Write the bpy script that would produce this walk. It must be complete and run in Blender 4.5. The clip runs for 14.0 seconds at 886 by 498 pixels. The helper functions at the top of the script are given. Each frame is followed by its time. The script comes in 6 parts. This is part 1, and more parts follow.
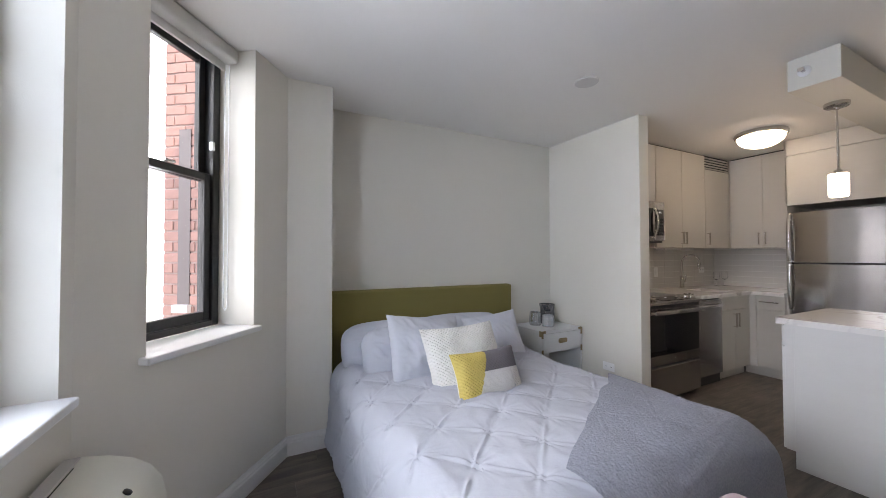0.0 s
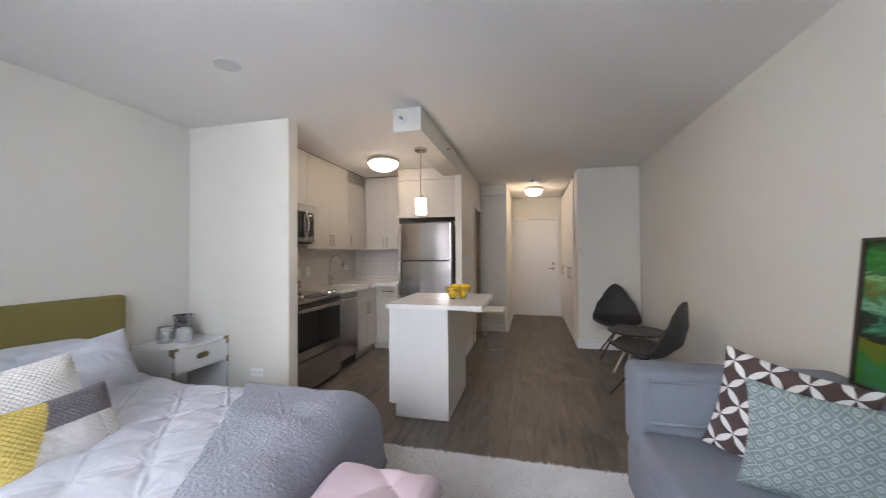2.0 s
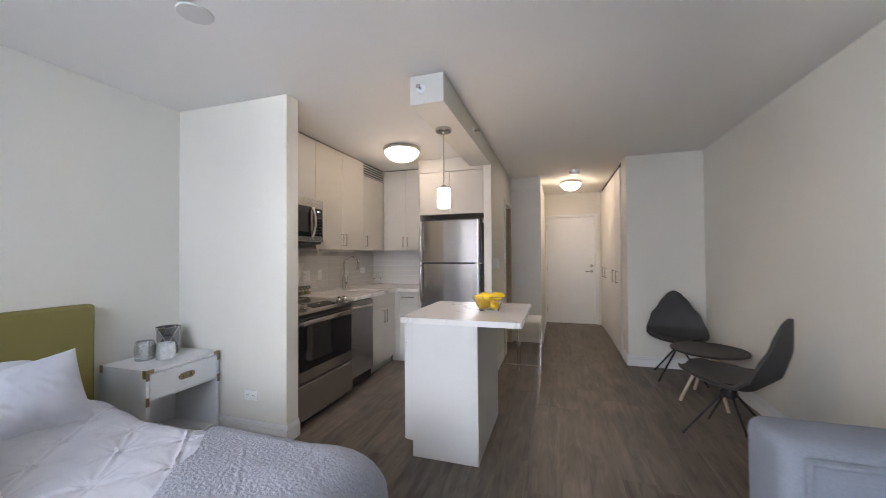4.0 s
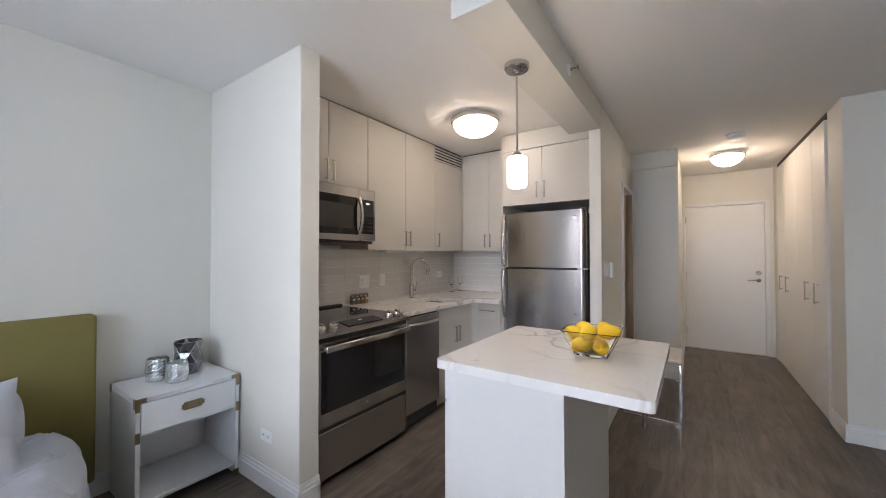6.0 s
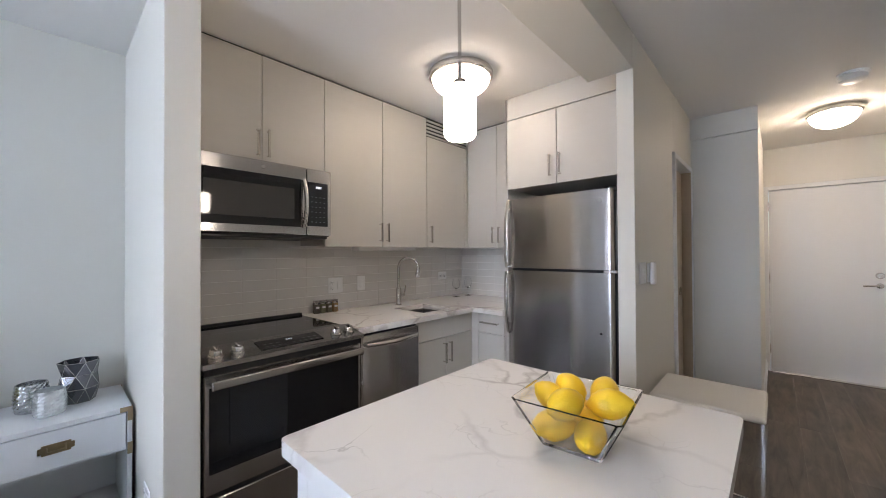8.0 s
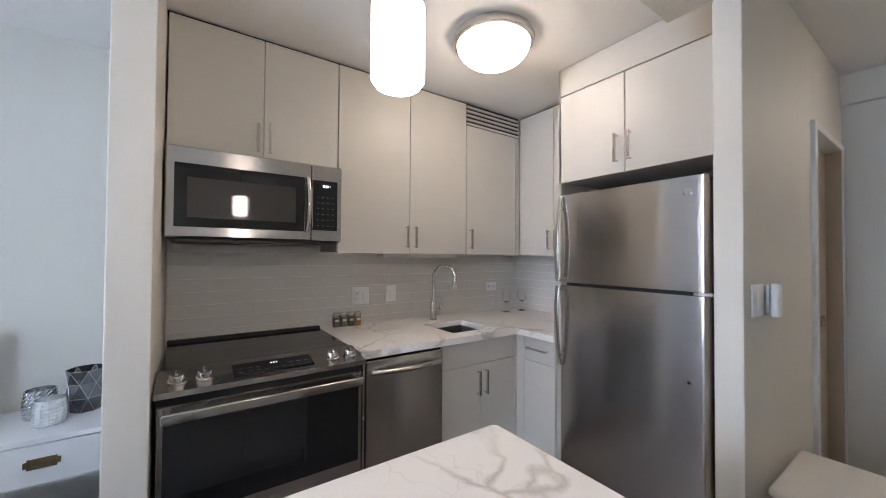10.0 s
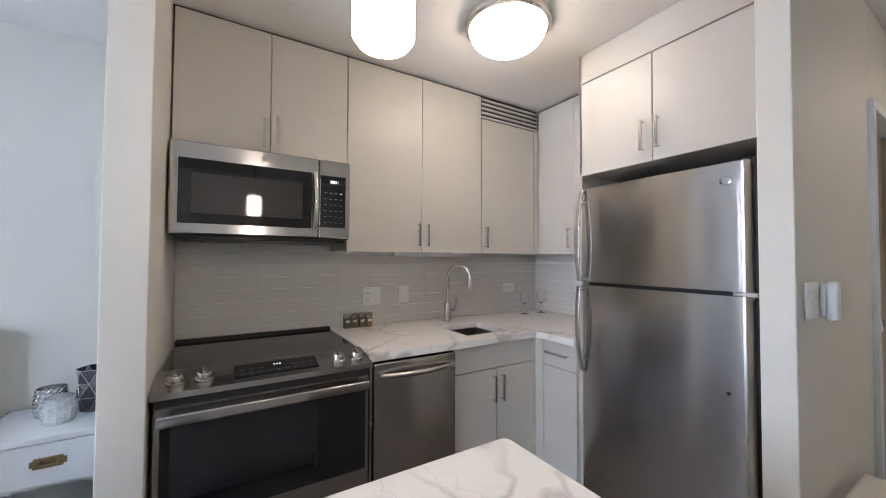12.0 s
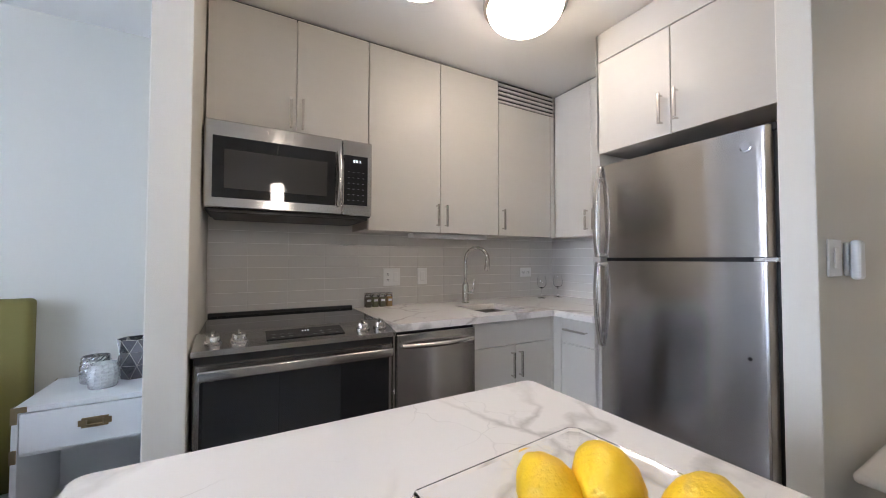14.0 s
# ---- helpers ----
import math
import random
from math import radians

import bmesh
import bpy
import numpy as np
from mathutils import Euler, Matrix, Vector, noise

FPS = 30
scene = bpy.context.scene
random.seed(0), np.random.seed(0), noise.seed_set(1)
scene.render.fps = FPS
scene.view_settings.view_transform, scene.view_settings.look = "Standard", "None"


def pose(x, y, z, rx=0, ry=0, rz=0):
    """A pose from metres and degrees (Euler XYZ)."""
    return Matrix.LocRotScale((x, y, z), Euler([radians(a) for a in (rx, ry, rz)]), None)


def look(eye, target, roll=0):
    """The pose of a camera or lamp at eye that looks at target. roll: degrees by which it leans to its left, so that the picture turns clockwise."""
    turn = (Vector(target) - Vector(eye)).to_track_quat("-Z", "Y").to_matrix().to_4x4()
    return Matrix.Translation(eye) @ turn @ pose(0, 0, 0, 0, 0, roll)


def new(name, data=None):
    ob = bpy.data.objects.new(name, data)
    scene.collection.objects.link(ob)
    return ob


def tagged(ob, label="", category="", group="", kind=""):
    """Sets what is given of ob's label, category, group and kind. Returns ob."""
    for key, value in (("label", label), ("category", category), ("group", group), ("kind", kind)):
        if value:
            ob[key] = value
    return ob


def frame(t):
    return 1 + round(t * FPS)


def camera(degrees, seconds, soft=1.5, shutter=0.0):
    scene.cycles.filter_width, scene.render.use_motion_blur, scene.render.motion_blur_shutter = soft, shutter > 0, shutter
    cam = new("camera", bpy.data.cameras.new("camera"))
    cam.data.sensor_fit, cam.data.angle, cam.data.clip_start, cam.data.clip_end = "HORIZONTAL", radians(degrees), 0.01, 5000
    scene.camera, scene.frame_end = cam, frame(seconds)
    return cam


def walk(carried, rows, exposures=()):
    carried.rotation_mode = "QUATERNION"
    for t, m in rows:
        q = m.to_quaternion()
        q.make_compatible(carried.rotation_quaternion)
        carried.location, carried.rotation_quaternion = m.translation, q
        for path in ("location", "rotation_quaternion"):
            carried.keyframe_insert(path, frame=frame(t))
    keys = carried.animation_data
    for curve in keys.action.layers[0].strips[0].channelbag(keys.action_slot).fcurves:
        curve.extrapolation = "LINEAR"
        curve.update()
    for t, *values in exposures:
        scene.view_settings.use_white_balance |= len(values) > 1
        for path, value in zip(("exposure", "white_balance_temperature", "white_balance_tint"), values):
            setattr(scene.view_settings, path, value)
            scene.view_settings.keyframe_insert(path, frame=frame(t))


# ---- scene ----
cam = camera(101.7, 14.0, soft=0.6, shutter=0.3)
PATH = [
    (0, (-0.025, -0.071, 1.305), (0.884, 1.71, 1.344), -0.1),
    (0.5, (0.01, -0.076, 1.333), (1.01, 1.656, 1.359), -0.1),
    (1, (0.05, -0.051, 1.342), (1.393, 1.43, 1.359), 0.1),
    (1.5, (0.089, -0.12, 1.326), (1.82, 0.881, 1.354), -0.4),
    (2, (0.131, -0.146, 1.317), (2.074, 0.327, 1.345), -0.4),
    (2.5, (0.177, -0.071, 1.313), (2.159, 0.192, 1.337), -0.4),
    (3, (0.34, -0.041, 1.331), (2.321, 0.23, 1.345), -0.6),
    (3.5, (0.522, -0.054, 1.333), (2.478, 0.359, 1.361), -0.7),
    (4, (0.686, 0.012, 1.323), (2.593, 0.617, 1.357), -0.4),
    (4.2, (0.781, 0.053, 1.328), (2.66, 0.739, 1.361), -0.4),
    (6.5, (1.901, 0.128, 1.351), (3.49, 1.342, 1.387), -0.1),
    (7, (2.149, 0.127, 1.337), (3.684, 1.409, 1.377), -0.2),
    (9.3, (2.955, 0.216, 1.364), (4.227, 1.758, 1.389), 0.0),
    (9.5, (3.021, 0.221, 1.364), (4.23, 1.814, 1.401), 0.1),
    (10, (3.047, 0.266, 1.384), (4.183, 1.911, 1.42), 0.4),
    (10.5, (3.066, 0.33, 1.367), (4.178, 1.992, 1.411), 0.4),
    (11, (3.094, 0.361, 1.364), (4.196, 2.03, 1.411), 0.3),
    (11.5, (3.134, 0.35, 1.367), (4.198, 2.042, 1.414), 0.3),
    (12, (3.138, 0.327, 1.358), (4.181, 2.033, 1.409), 0.3),
    (12.5, (3.137, 0.327, 1.332), (4.16, 2.045, 1.382), 0.3),
    (13, (3.12, 0.336, 1.311), (4.133, 2.06, 1.362), 0.2),
    (13.5, (3.105, 0.321, 1.267), (4.103, 2.053, 1.32), 0.1),
    (14, (3.089, 0.305, 1.226), (4.067, 2.048, 1.283), 0.1),
]
EXPOSURES = [(0, 0.43, 7450, 20), (1, 0.57, 7400, 19.5), (1.5, 0.71, 7350, 19.5), (2, 0.88, 7350, 19.5), (4, 1.0, 7150, 19), (7, 1.05, 6800, 17.5), (9.5, 1.17, 6400, 16.5), (14, 1.32, 6400, 16.5)]
walk(cam, [(t, look(eye, target, roll)) for t, eye, target, roll in PATH], EXPOSURES)

# ---- world, daylight and exposure ----
world = bpy.data.worlds.new("sky_world")
scene.world = world
world.use_nodes = True
wn = world.node_tree.nodes
wl = world.node_tree.links
sky = wn.new("ShaderNodeTexSky")
sky.sky_type = 'NISHITA'
sky.sun_disc = False
sky.sun_elevation = radians(43)
sky.sun_rotation = radians(180)
wn["Background"].inputs["Strength"].default_value = 0.15
wl.new(sky.outputs["Color"], wn["Background"].inputs["Color"])
sun_data = bpy.data.lights.new("sun", 'SUN')
sun_data.energy, sun_data.angle, sun_data.color = 2.5, radians(0.5), (1.0, 0.95, 0.88)
sun = new("sun", sun_data)
sun.matrix_world = look((-0.2, -10.0, 9.5), (0, 0, 0))

# ---- materials ----
def mat(name, color, rough=0.5, metal=0.0, var=0.06, vscale=6.0, bump=0.0, bscale=120.0, spec=0.5, emit=0.0, coat=0.0, aniso=None):
    """A surface with mottling at one scale and grain at another."""
    m = bpy.data.materials.new(name)
    m.use_nodes = True
    nt = m.node_tree
    b = nt.nodes["Principled BSDF"]
    b.inputs["Base Color"].default_value = (*color, 1)
    b.inputs["Roughness"].default_value = rough
    b.inputs["Metallic"].default_value = metal
    b.inputs["Specular IOR Level"].default_value = spec
    b.inputs["Coat Weight"].default_value = coat
    tc = nt.nodes.new("ShaderNodeTexCoord")
    if var:
        n1 = nt.nodes.new("ShaderNodeTexNoise")
        n1.inputs["Scale"].default_value = vscale
        n1.inputs["Detail"].default_value = 6
        r = nt.nodes.new("ShaderNodeMapRange")
        r.inputs["To Min"].default_value, r.inputs["To Max"].default_value = 1 - var, 1 + var
        mix = nt.nodes.new("ShaderNodeVectorMath")
        mix.operation = 'SCALE'
        mix.inputs[0].default_value = color
        src = tc.outputs["Object"]
        if aniso:
            mp = nt.nodes.new("ShaderNodeMapping")
            mp.inputs["Scale"].default_value = aniso
            nt.links.new(src, mp.inputs["Vector"])
            src = mp.outputs["Vector"]
        nt.links.new(src, n1.inputs["Vector"])
        nt.links.new(n1.outputs["Fac"], r.inputs["Value"])
        nt.links.new(r.outputs["Result"], mix.inputs["Scale"])
        nt.links.new(mix.outputs["Vector"], b.inputs["Base Color"])
        r2 = nt.nodes.new("ShaderNodeMapRange")
        r2.inputs["To Min"].default_value, r2.inputs["To Max"].default_value = max(0.02, rough * 0.85), min(1, rough * 1.15)
        nt.links.new(n1.outputs["Fac"], r2.inputs["Value"])
        nt.links.new(r2.outputs["Result"], b.inputs["Roughness"])
    if bump:
        n2 = nt.nodes.new("ShaderNodeTexNoise")
        n2.inputs["Scale"].default_value = bscale
        n2.inputs["Detail"].default_value = 4
        bp = nt.nodes.new("ShaderNodeBump")
        bp.inputs["Strength"].default_value = bump
        bp.inputs["Distance"].default_value = 0.004
        nt.links.new(tc.outputs["Object"], n2.inputs["Vector"])
        nt.links.new(n2.outputs["Fac"], bp.inputs["Height"])
        nt.links.new(bp.outputs["Normal"], b.inputs["Normal"])
    if emit:
        b.inputs["Emission Color"].default_value = (*color, 1)
        b.inputs["Emission Strength"].default_value = emit
    return m


def glass_mat(name, color=(1, 1, 1), rough=0.0, ior=1.45):
    m = bpy.data.materials.new(name)
    m.use_nodes = True
    b = m.node_tree.nodes["Principled BSDF"]
    b.inputs["Base Color"].default_value = (*color, 1)
    b.inputs["Roughness"].default_value = rough
    b.inputs["Transmission Weight"].default_value = 1.0
    b.inputs["IOR"].default_value = ior
    return m


def steel_mat(name, color, rough, stretch, wave):
    """Brushed sheet metal: streaks along one direction, stretched highlights and a slight waviness of the sheet."""
    m = mat(name, color, rough, 1.0, 0.012, 1.0, 0, aniso=stretch)
    nt = m.node_tree
    b = nt.nodes["Principled BSDF"]
    b.inputs["Anisotropic"].default_value = 0.85
    b.inputs["Anisotropic Rotation"].default_value = 0.25
    tg = nt.nodes.new("ShaderNodeTangent")
    tg.direction_type, tg.axis = 'RADIAL', 'Z'
    nt.links.new(tg.outputs["Tangent"], b.inputs["Tangent"])
    if not wave:
        return m
    tc = nt.nodes.new("ShaderNodeTexCoord")
    mp = nt.nodes.new("ShaderNodeMapping")
    mp.inputs["Scale"].default_value = wave
    n = nt.nodes.new("ShaderNodeTexNoise")
    n.inputs["Scale"].default_value = 1.0
    n.inputs["Detail"].default_value = 2
    bp = nt.nodes.new("ShaderNodeBump")
    bp.inputs["Strength"].default_value = 0.1
    bp.inputs["Distance"].default_value = 0.014
    nt.links.new(tc.outputs["Object"], mp.inputs["Vector"])
    nt.links.new(mp.outputs["Vector"], n.inputs["Vector"])
    nt.links.new(n.outputs["Fac"], bp.inputs["Height"])
    nt.links.new(bp.outputs["Normal"], b.inputs["Normal"])
    return m


def wood_floor_mat():
    m = bpy.data.materials.new("grey_brown_vinyl_plank")
    m.use_nodes = True
    nt = m.node_tree
    L = nt.links.new
    b = nt.nodes["Principled BSDF"]
    tc = nt.nodes.new("ShaderNodeTexCoord")
    info = nt.nodes.new("ShaderNodeObjectInfo")
    off = nt.nodes.new("ShaderNodeVectorMath")
    off.operation = 'MULTIPLY_ADD'
    off.inputs[1].default_value = (37, 91, 53)
    L(info.outputs["Random"], off.inputs[0])
    L(tc.outputs["Object"], off.inputs[2])
    mp = nt.nodes.new("ShaderNodeMapping")
    mp.inputs["Scale"].default_value = (1.1, 8, 8)
    L(off.outputs["Vector"], mp.inputs["Vector"])
    n1 = nt.nodes.new("ShaderNodeTexNoise")
    n1.inputs["Scale"].default_value = 2.4
    n1.inputs["Detail"].default_value = 9
    n1.inputs["Roughness"].default_value = 0.65
    n1.inputs["Distortion"].default_value = 0.6
    L(mp.outputs["Vector"], n1.inputs["Vector"])
    n2 = nt.nodes.new("ShaderNodeTexNoise")
    n2.inputs["Scale"].default_value = 3.0
    L(off.outputs["Vector"], n2.inputs["Vector"])
    ramp = nt.nodes.new("ShaderNodeValToRGB")
    ramp.color_ramp.elements[0].position, ramp.color_ramp.elements[0].color = 0.28, (0.046, 0.035, 0.027, 1)
    ramp.color_ramp.elements[1].position, ramp.color_ramp.elements[1].color = 0.76, (0.205, 0.166, 0.135, 1)
    add = nt.nodes.new("ShaderNodeMath")
    add.operation = 'MULTIPLY_ADD'
    add.inputs[1].default_value = 0.35
    L(n2.outputs["Fac"], add.inputs[0])
    sub = nt.nodes.new("ShaderNodeMath")
    sub.operation = 'SUBTRACT'
    sub.inputs[1].default_value = 0.17
    L(n1.outputs["Fac"], sub.inputs[0])
    L(sub.outputs["Value"], add.inputs[2])
    tone = nt.nodes.new("ShaderNodeMath")
    tone.operation = 'MULTIPLY_ADD'
    tone.inputs[1].default_value = 0.10
    L(info.outputs["Random"], tone.inputs[0])
    sub2 = nt.nodes.new("ShaderNodeMath")
    sub2.operation = 'SUBTRACT'
    sub2.inputs[1].default_value = 0.05
    L(add.outputs["Value"], sub2.inputs[0])
    L(sub2.outputs["Value"], tone.inputs[2])
    L(tone.outputs["Value"], ramp.inputs["Fac"])
    L(ramp.outputs["Color"], b.inputs["Base Color"])
    rr = nt.nodes.new("ShaderNodeMapRange")
    rr.inputs["To Min"].default_value, rr.inputs["To Max"].default_value = 0.34, 0.52
    L(n1.outputs["Fac"], rr.inputs["Value"])
    L(rr.outputs["Result"], b.inputs["Roughness"])
    bp = nt.nodes.new("ShaderNodeBump")
    bp.inputs["Strength"].default_value = 0.15
    bp.inputs["Distance"].default_value = 0.002
    L(n1.outputs["Fac"], bp.inputs["Height"])
    L(bp.outputs["Normal"], b.inputs["Normal"])
    return m


def quartz_mat():
    """White stone with a few broad grey veins and hairlines."""
    m = bpy.data.materials.new("veined_white_quartz")
    m.use_nodes = True
    nt = m.node_tree
    L = nt.links.new
    b = nt.nodes["Principled BSDF"]
    tc = nt.nodes.new("ShaderNodeTexCoord")
    warp = nt.nodes.new("ShaderNodeTexNoise")
    warp.inputs["Scale"].default_value = 1.9
    warp.inputs["Detail"].default_value = 6
    L(tc.outputs["Object"], warp.inputs["Vector"])
    add = nt.nodes.new("ShaderNodeVectorMath")
    add.operation = 'MULTIPLY_ADD'
    add.inputs[1].default_value = (0.62, 0.62, 0.62)
    L(warp.outputs["Color"], add.inputs[0])
    L(tc.outputs["Object"], add.inputs[2])
    masks = []
    for scale, width, strength in ((2.1, 0.035, 0.55), (4.6, 0.012, 0.45)):
        v = nt.nodes.new("ShaderNodeTexVoronoi")
        v.feature = 'DISTANCE_TO_EDGE'
        v.inputs["Scale"].default_value = scale
        L(add.outputs["Vector"], v.inputs["Vector"])
        r = nt.nodes.new("ShaderNodeMapRange")
        r.inputs["From Max"].default_value = width
        r.inputs["To Min"].default_value, r.inputs["To Max"].default_value = strength, 0.0
        L(v.outputs["Distance"], r.inputs["Value"])
        fade = nt.nodes.new("ShaderNodeTexNoise")
        fade.inputs["Scale"].default_value = scale * 0.9
        L(tc.outputs["Object"], fade.inputs["Vector"])
        fr = nt.nodes.new("ShaderNodeMapRange")
        fr.inputs["From Min"].default_value, fr.inputs["From Max"].default_value = 0.45, 0.65
        L(fade.outputs["Fac"], fr.inputs["Value"])
        mu = nt.nodes.new("ShaderNodeMath")
        mu.operation = 'MULTIPLY'
        L(r.outputs["Result"], mu.inputs[0])
        L(fr.outputs["Result"], mu.inputs[1])
        masks.append(mu)
    mx = nt.nodes.new("ShaderNodeMath")
    mx.operation = 'MAXIMUM'
    L(masks[0].outputs["Value"], mx.inputs[0])
    L(masks[1].outputs["Value"], mx.inputs[1])
    mix = nt.nodes.new("ShaderNodeMix")
    mix.data_type = 'RGBA'
    mix.inputs["A"].default_value = (0.80, 0.775, 0.745, 1)
    mix.inputs["B"].default_value = (0.30, 0.27, 0.245, 1)
    L(mx.outputs["Value"], mix.inputs["Factor"])
    L(mix.outputs["Result"], b.inputs["Base Color"])
    b.inputs["Roughness"].default_value = 0.16
    return m


PAINT = mat("warm_white_wall_paint", (0.73, 0.70, 0.63), 0.6, 0, 0.02, 2.0, 0.12, 260)
CEIL = mat("white_ceiling_paint", (0.82, 0.80, 0.77), 0.75, 0, 0.02, 1.5, 0.15, 200)
TRIM = mat("white_semigloss_trim", (0.76, 0.755, 0.74), 0.35, 0, 0.02, 4)
FLOOR = wood_floor_mat()
SUBFLOOR = mat("dark_subfloor", (0.055, 0.045, 0.037), 0.8)
LAMINATE = mat("greige_cabinet_laminate", (0.55, 0.525, 0.48), 0.42, 0, 0.025, 3, 0.04, 300, aniso=(1, 1, 8))
CABSIDE = mat("greige_cabinet_carcass", (0.52, 0.49, 0.46), 0.5)
# near-black puts the shade of cabinet gaps into the colour; closet track too
DARKGAP = mat("near_black_gap_fill", (0.035, 0.032, 0.03), 0.8)
QUARTZ = quartz_mat()
STEEL = steel_mat("brushed_stainless_steel", (0.62, 0.61, 0.61), 0.19, (40, 40, 0.5), (5.0, 5.0, 0.03))
STEELH = steel_mat("brushed_stainless_horizontal", (0.49, 0.475, 0.46), 0.22, (1, 1, 1), None)
NICKEL = mat("satin_nickel", (0.60, 0.58, 0.55), 0.26, 1.0, 0.04, 20)
CHROME = mat("polished_chrome", (0.72, 0.72, 0.72), 0.10, 1.0, 0.02, 8)
BLACKGLASS = mat("black_oven_glass", (0.012, 0.012, 0.014), 0.035, 0, 0.05, 3, spec=0.6)
SMOKEGLASS = mat("smoked_glass_screen", (0.055, 0.053, 0.052), 0.05, 0, 0.05, 3)
BLACK = mat("black_plastic", (0.015, 0.015, 0.016), 0.4, 0, 0.1, 8)
TILE = mat("glossy_pale_grey_tile", (0.70, 0.675, 0.64), 0.07, 0, 0.04, 2.2, 0.10, 9)
GROUT = mat("light_grey_grout", (0.82, 0.80, 0.77), 0.8, 0, 0.08, 40)
LAMPGLASS = mat("lit_frosted_glass", (1.0, 0.87, 0.70), 0.4, 0, 0, emit=8.2)
HALLGLASS = mat("lit_hall_glass", (1.0, 0.87, 0.70), 0.4, 0, 0, emit=17.0)
PENDGLASS = mat("lit_opal_glass", (1.0, 0.89, 0.75), 0.4, 0, 0, emit=23.0)
GLASS = glass_mat("clear_glass")
PANE = glass_mat("window_glass", ior=1.02)
WINBLACK = mat("black_window_frame", (0.014, 0.013, 0.013), 0.35, 0, 0.1, 8)
PLASTIC = mat("white_plastic", (0.86, 0.855, 0.84), 0.35, 0, 0.02, 8)

# ---- helpers for meshes ----
PLACED = {}


def thing(name, base=(0, 0, 0), label="", category="", group="", rz=0, kind=""):
    ob = new(name)
    m = pose(*base, 0, 0, rz)
    ob.matrix_world = m
    ob.empty_display_size = 0.1
    PLACED[ob.name] = m
    return tagged(ob, label, category, group, kind)


def part(name, bm, material, parent=None, label="", local=False, smooth=False):
    """Links a bmesh as one mesh object under a thing or a part; its points are in the world, or the thing's own with local."""
    me = bpy.data.meshes.new(name)
    m = PLACED[parent.name] if parent else Matrix()
    if parent and not local:
        bm.transform(m.inverted())
    bmesh.ops.recalc_face_normals(bm, faces=bm.faces[:])
    bm.to_mesh(me)
    bm.free()
    if smooth:
        for p in me.polygons:
            p.use_smooth = True
        me.set_sharp_from_angle(angle=radians(38))
    me.materials.append(material)
    ob = new(name, me)
    if parent:
        ob.parent = parent
    PLACED[ob.name] = m
    if label:
        ob["label"] = label
    return ob


def box(x0, x1, y0, y1, z0, z1, bevel=0.0, seg=1, m=None):
    bm = bmesh.new()
    mm = Matrix.LocRotScale(((x0 + x1) / 2, (y0 + y1) / 2, (z0 + z1) / 2), None, (abs(x1 - x0), abs(y1 - y0), abs(z1 - z0)))
    bmesh.ops.create_cube(bm, size=1.0, matrix=mm)
    if bevel:
        bmesh.ops.bevel(bm, geom=bm.edges[:], offset=bevel, segments=seg, affect='EDGES', profile=0.5)
    if m is not None:
        bm.transform(m)
    return bm


def join(*bms):
    out = bms[0]
    for b in bms[1:]:
        me = bpy.data.meshes.new("join")
        b.to_mesh(me)
        b.free()
        out.from_mesh(me)
        bpy.data.meshes.remove(me)
    return out


def lathe(profile, at=(0, 0, 0), seg=32, m=None):
    """A body of revolution about z from (radius, height) pairs."""
    bm = bmesh.new()
    rings = []
    for r, z in profile:
        if r < 1e-6:
            rings.append([bm.verts.new((0, 0, z))])
        else:
            rings.append([bm.verts.new((r * math.cos(2 * math.pi * i / seg), r * math.sin(2 * math.pi * i / seg), z)) for i in range(seg)])
    for a, b in zip(rings, rings[1:]):
        for i in range(seg):
            j = (i + 1) % seg
            if len(a) == 1 and len(b) > 1:
                bm.faces.new((a[0], b[i], b[j]))
            elif len(b) == 1 and len(a) > 1:
                bm.faces.new((a[i], a[j], b[0]))
            elif len(a) > 1:
                bm.faces.new((a[i], a[j], b[j], b[i]))
    if len(rings[0]) > 1:
        bm.faces.new(rings[0])
    if len(rings[-1]) > 1:
        bm.faces.new(rings[-1])
    bm.transform(Matrix.Translation(at) if m is None else m)
    return bm


def tube(points, r, seg=10, closed=False, square=False):
    """A rod of constant thickness through the points."""
    pts = [Vector(p) for p in points]
    bm = bmesh.new()
    rings = []
    n = len(pts)
    if square:
        seg = 4
    up = Vector((0, 0, 1))
    prev = None
    for i, p in enumerate(pts):
        a = pts[i - 1] if (i > 0 or closed) else p
        b = pts[(i + 1) % n] if (i < n - 1 or closed) else p
        d = (b - a).normalized()
        if prev is None:
            s = d.cross(up)
            if s.length < 0.05:
                s = d.cross(Vector((1, 0, 0)))
        else:
            s = prev - d * prev.dot(d)
        s.normalize()
        prev = s
        t = d.cross(s)
        k = 1.0
        if 0 < i < n - 1 or closed:
            c = (p - a).normalized().dot((b - p).normalized())
            k = 1 / max(0.5, math.sqrt((1 + c) / 2))
        ph = math.pi / 4 if square else 0
        rings.append([bm.verts.new(p + (s * math.cos(ph + 2 * math.pi * j / seg) + t * math.sin(ph + 2 * math.pi * j / seg)) * r * k) for j in range(seg)])
    for i in range(n if closed else n - 1):
        a, b = rings[i], rings[(i + 1) % n]
        for j in range(seg):
            bm.faces.new((a[j], a[(j + 1) % seg], b[(j + 1) % seg], b[j]))
    if not closed:
        bm.faces.new(rings[0])
        bm.faces.new(rings[-1])
    return bm


def arc(p, q, bulge, n=8):
    """Points from p to q on a shallow bow pushed out by the vector bulge."""
    p, q, bulge = Vector(p), Vector(q), Vector(bulge)
    return [p.lerp(q, i / n) + bulge * (1 - (2 * i / n - 1) ** 2) for i in range(n + 1)]


# ---- structure ----
CE = 2.495


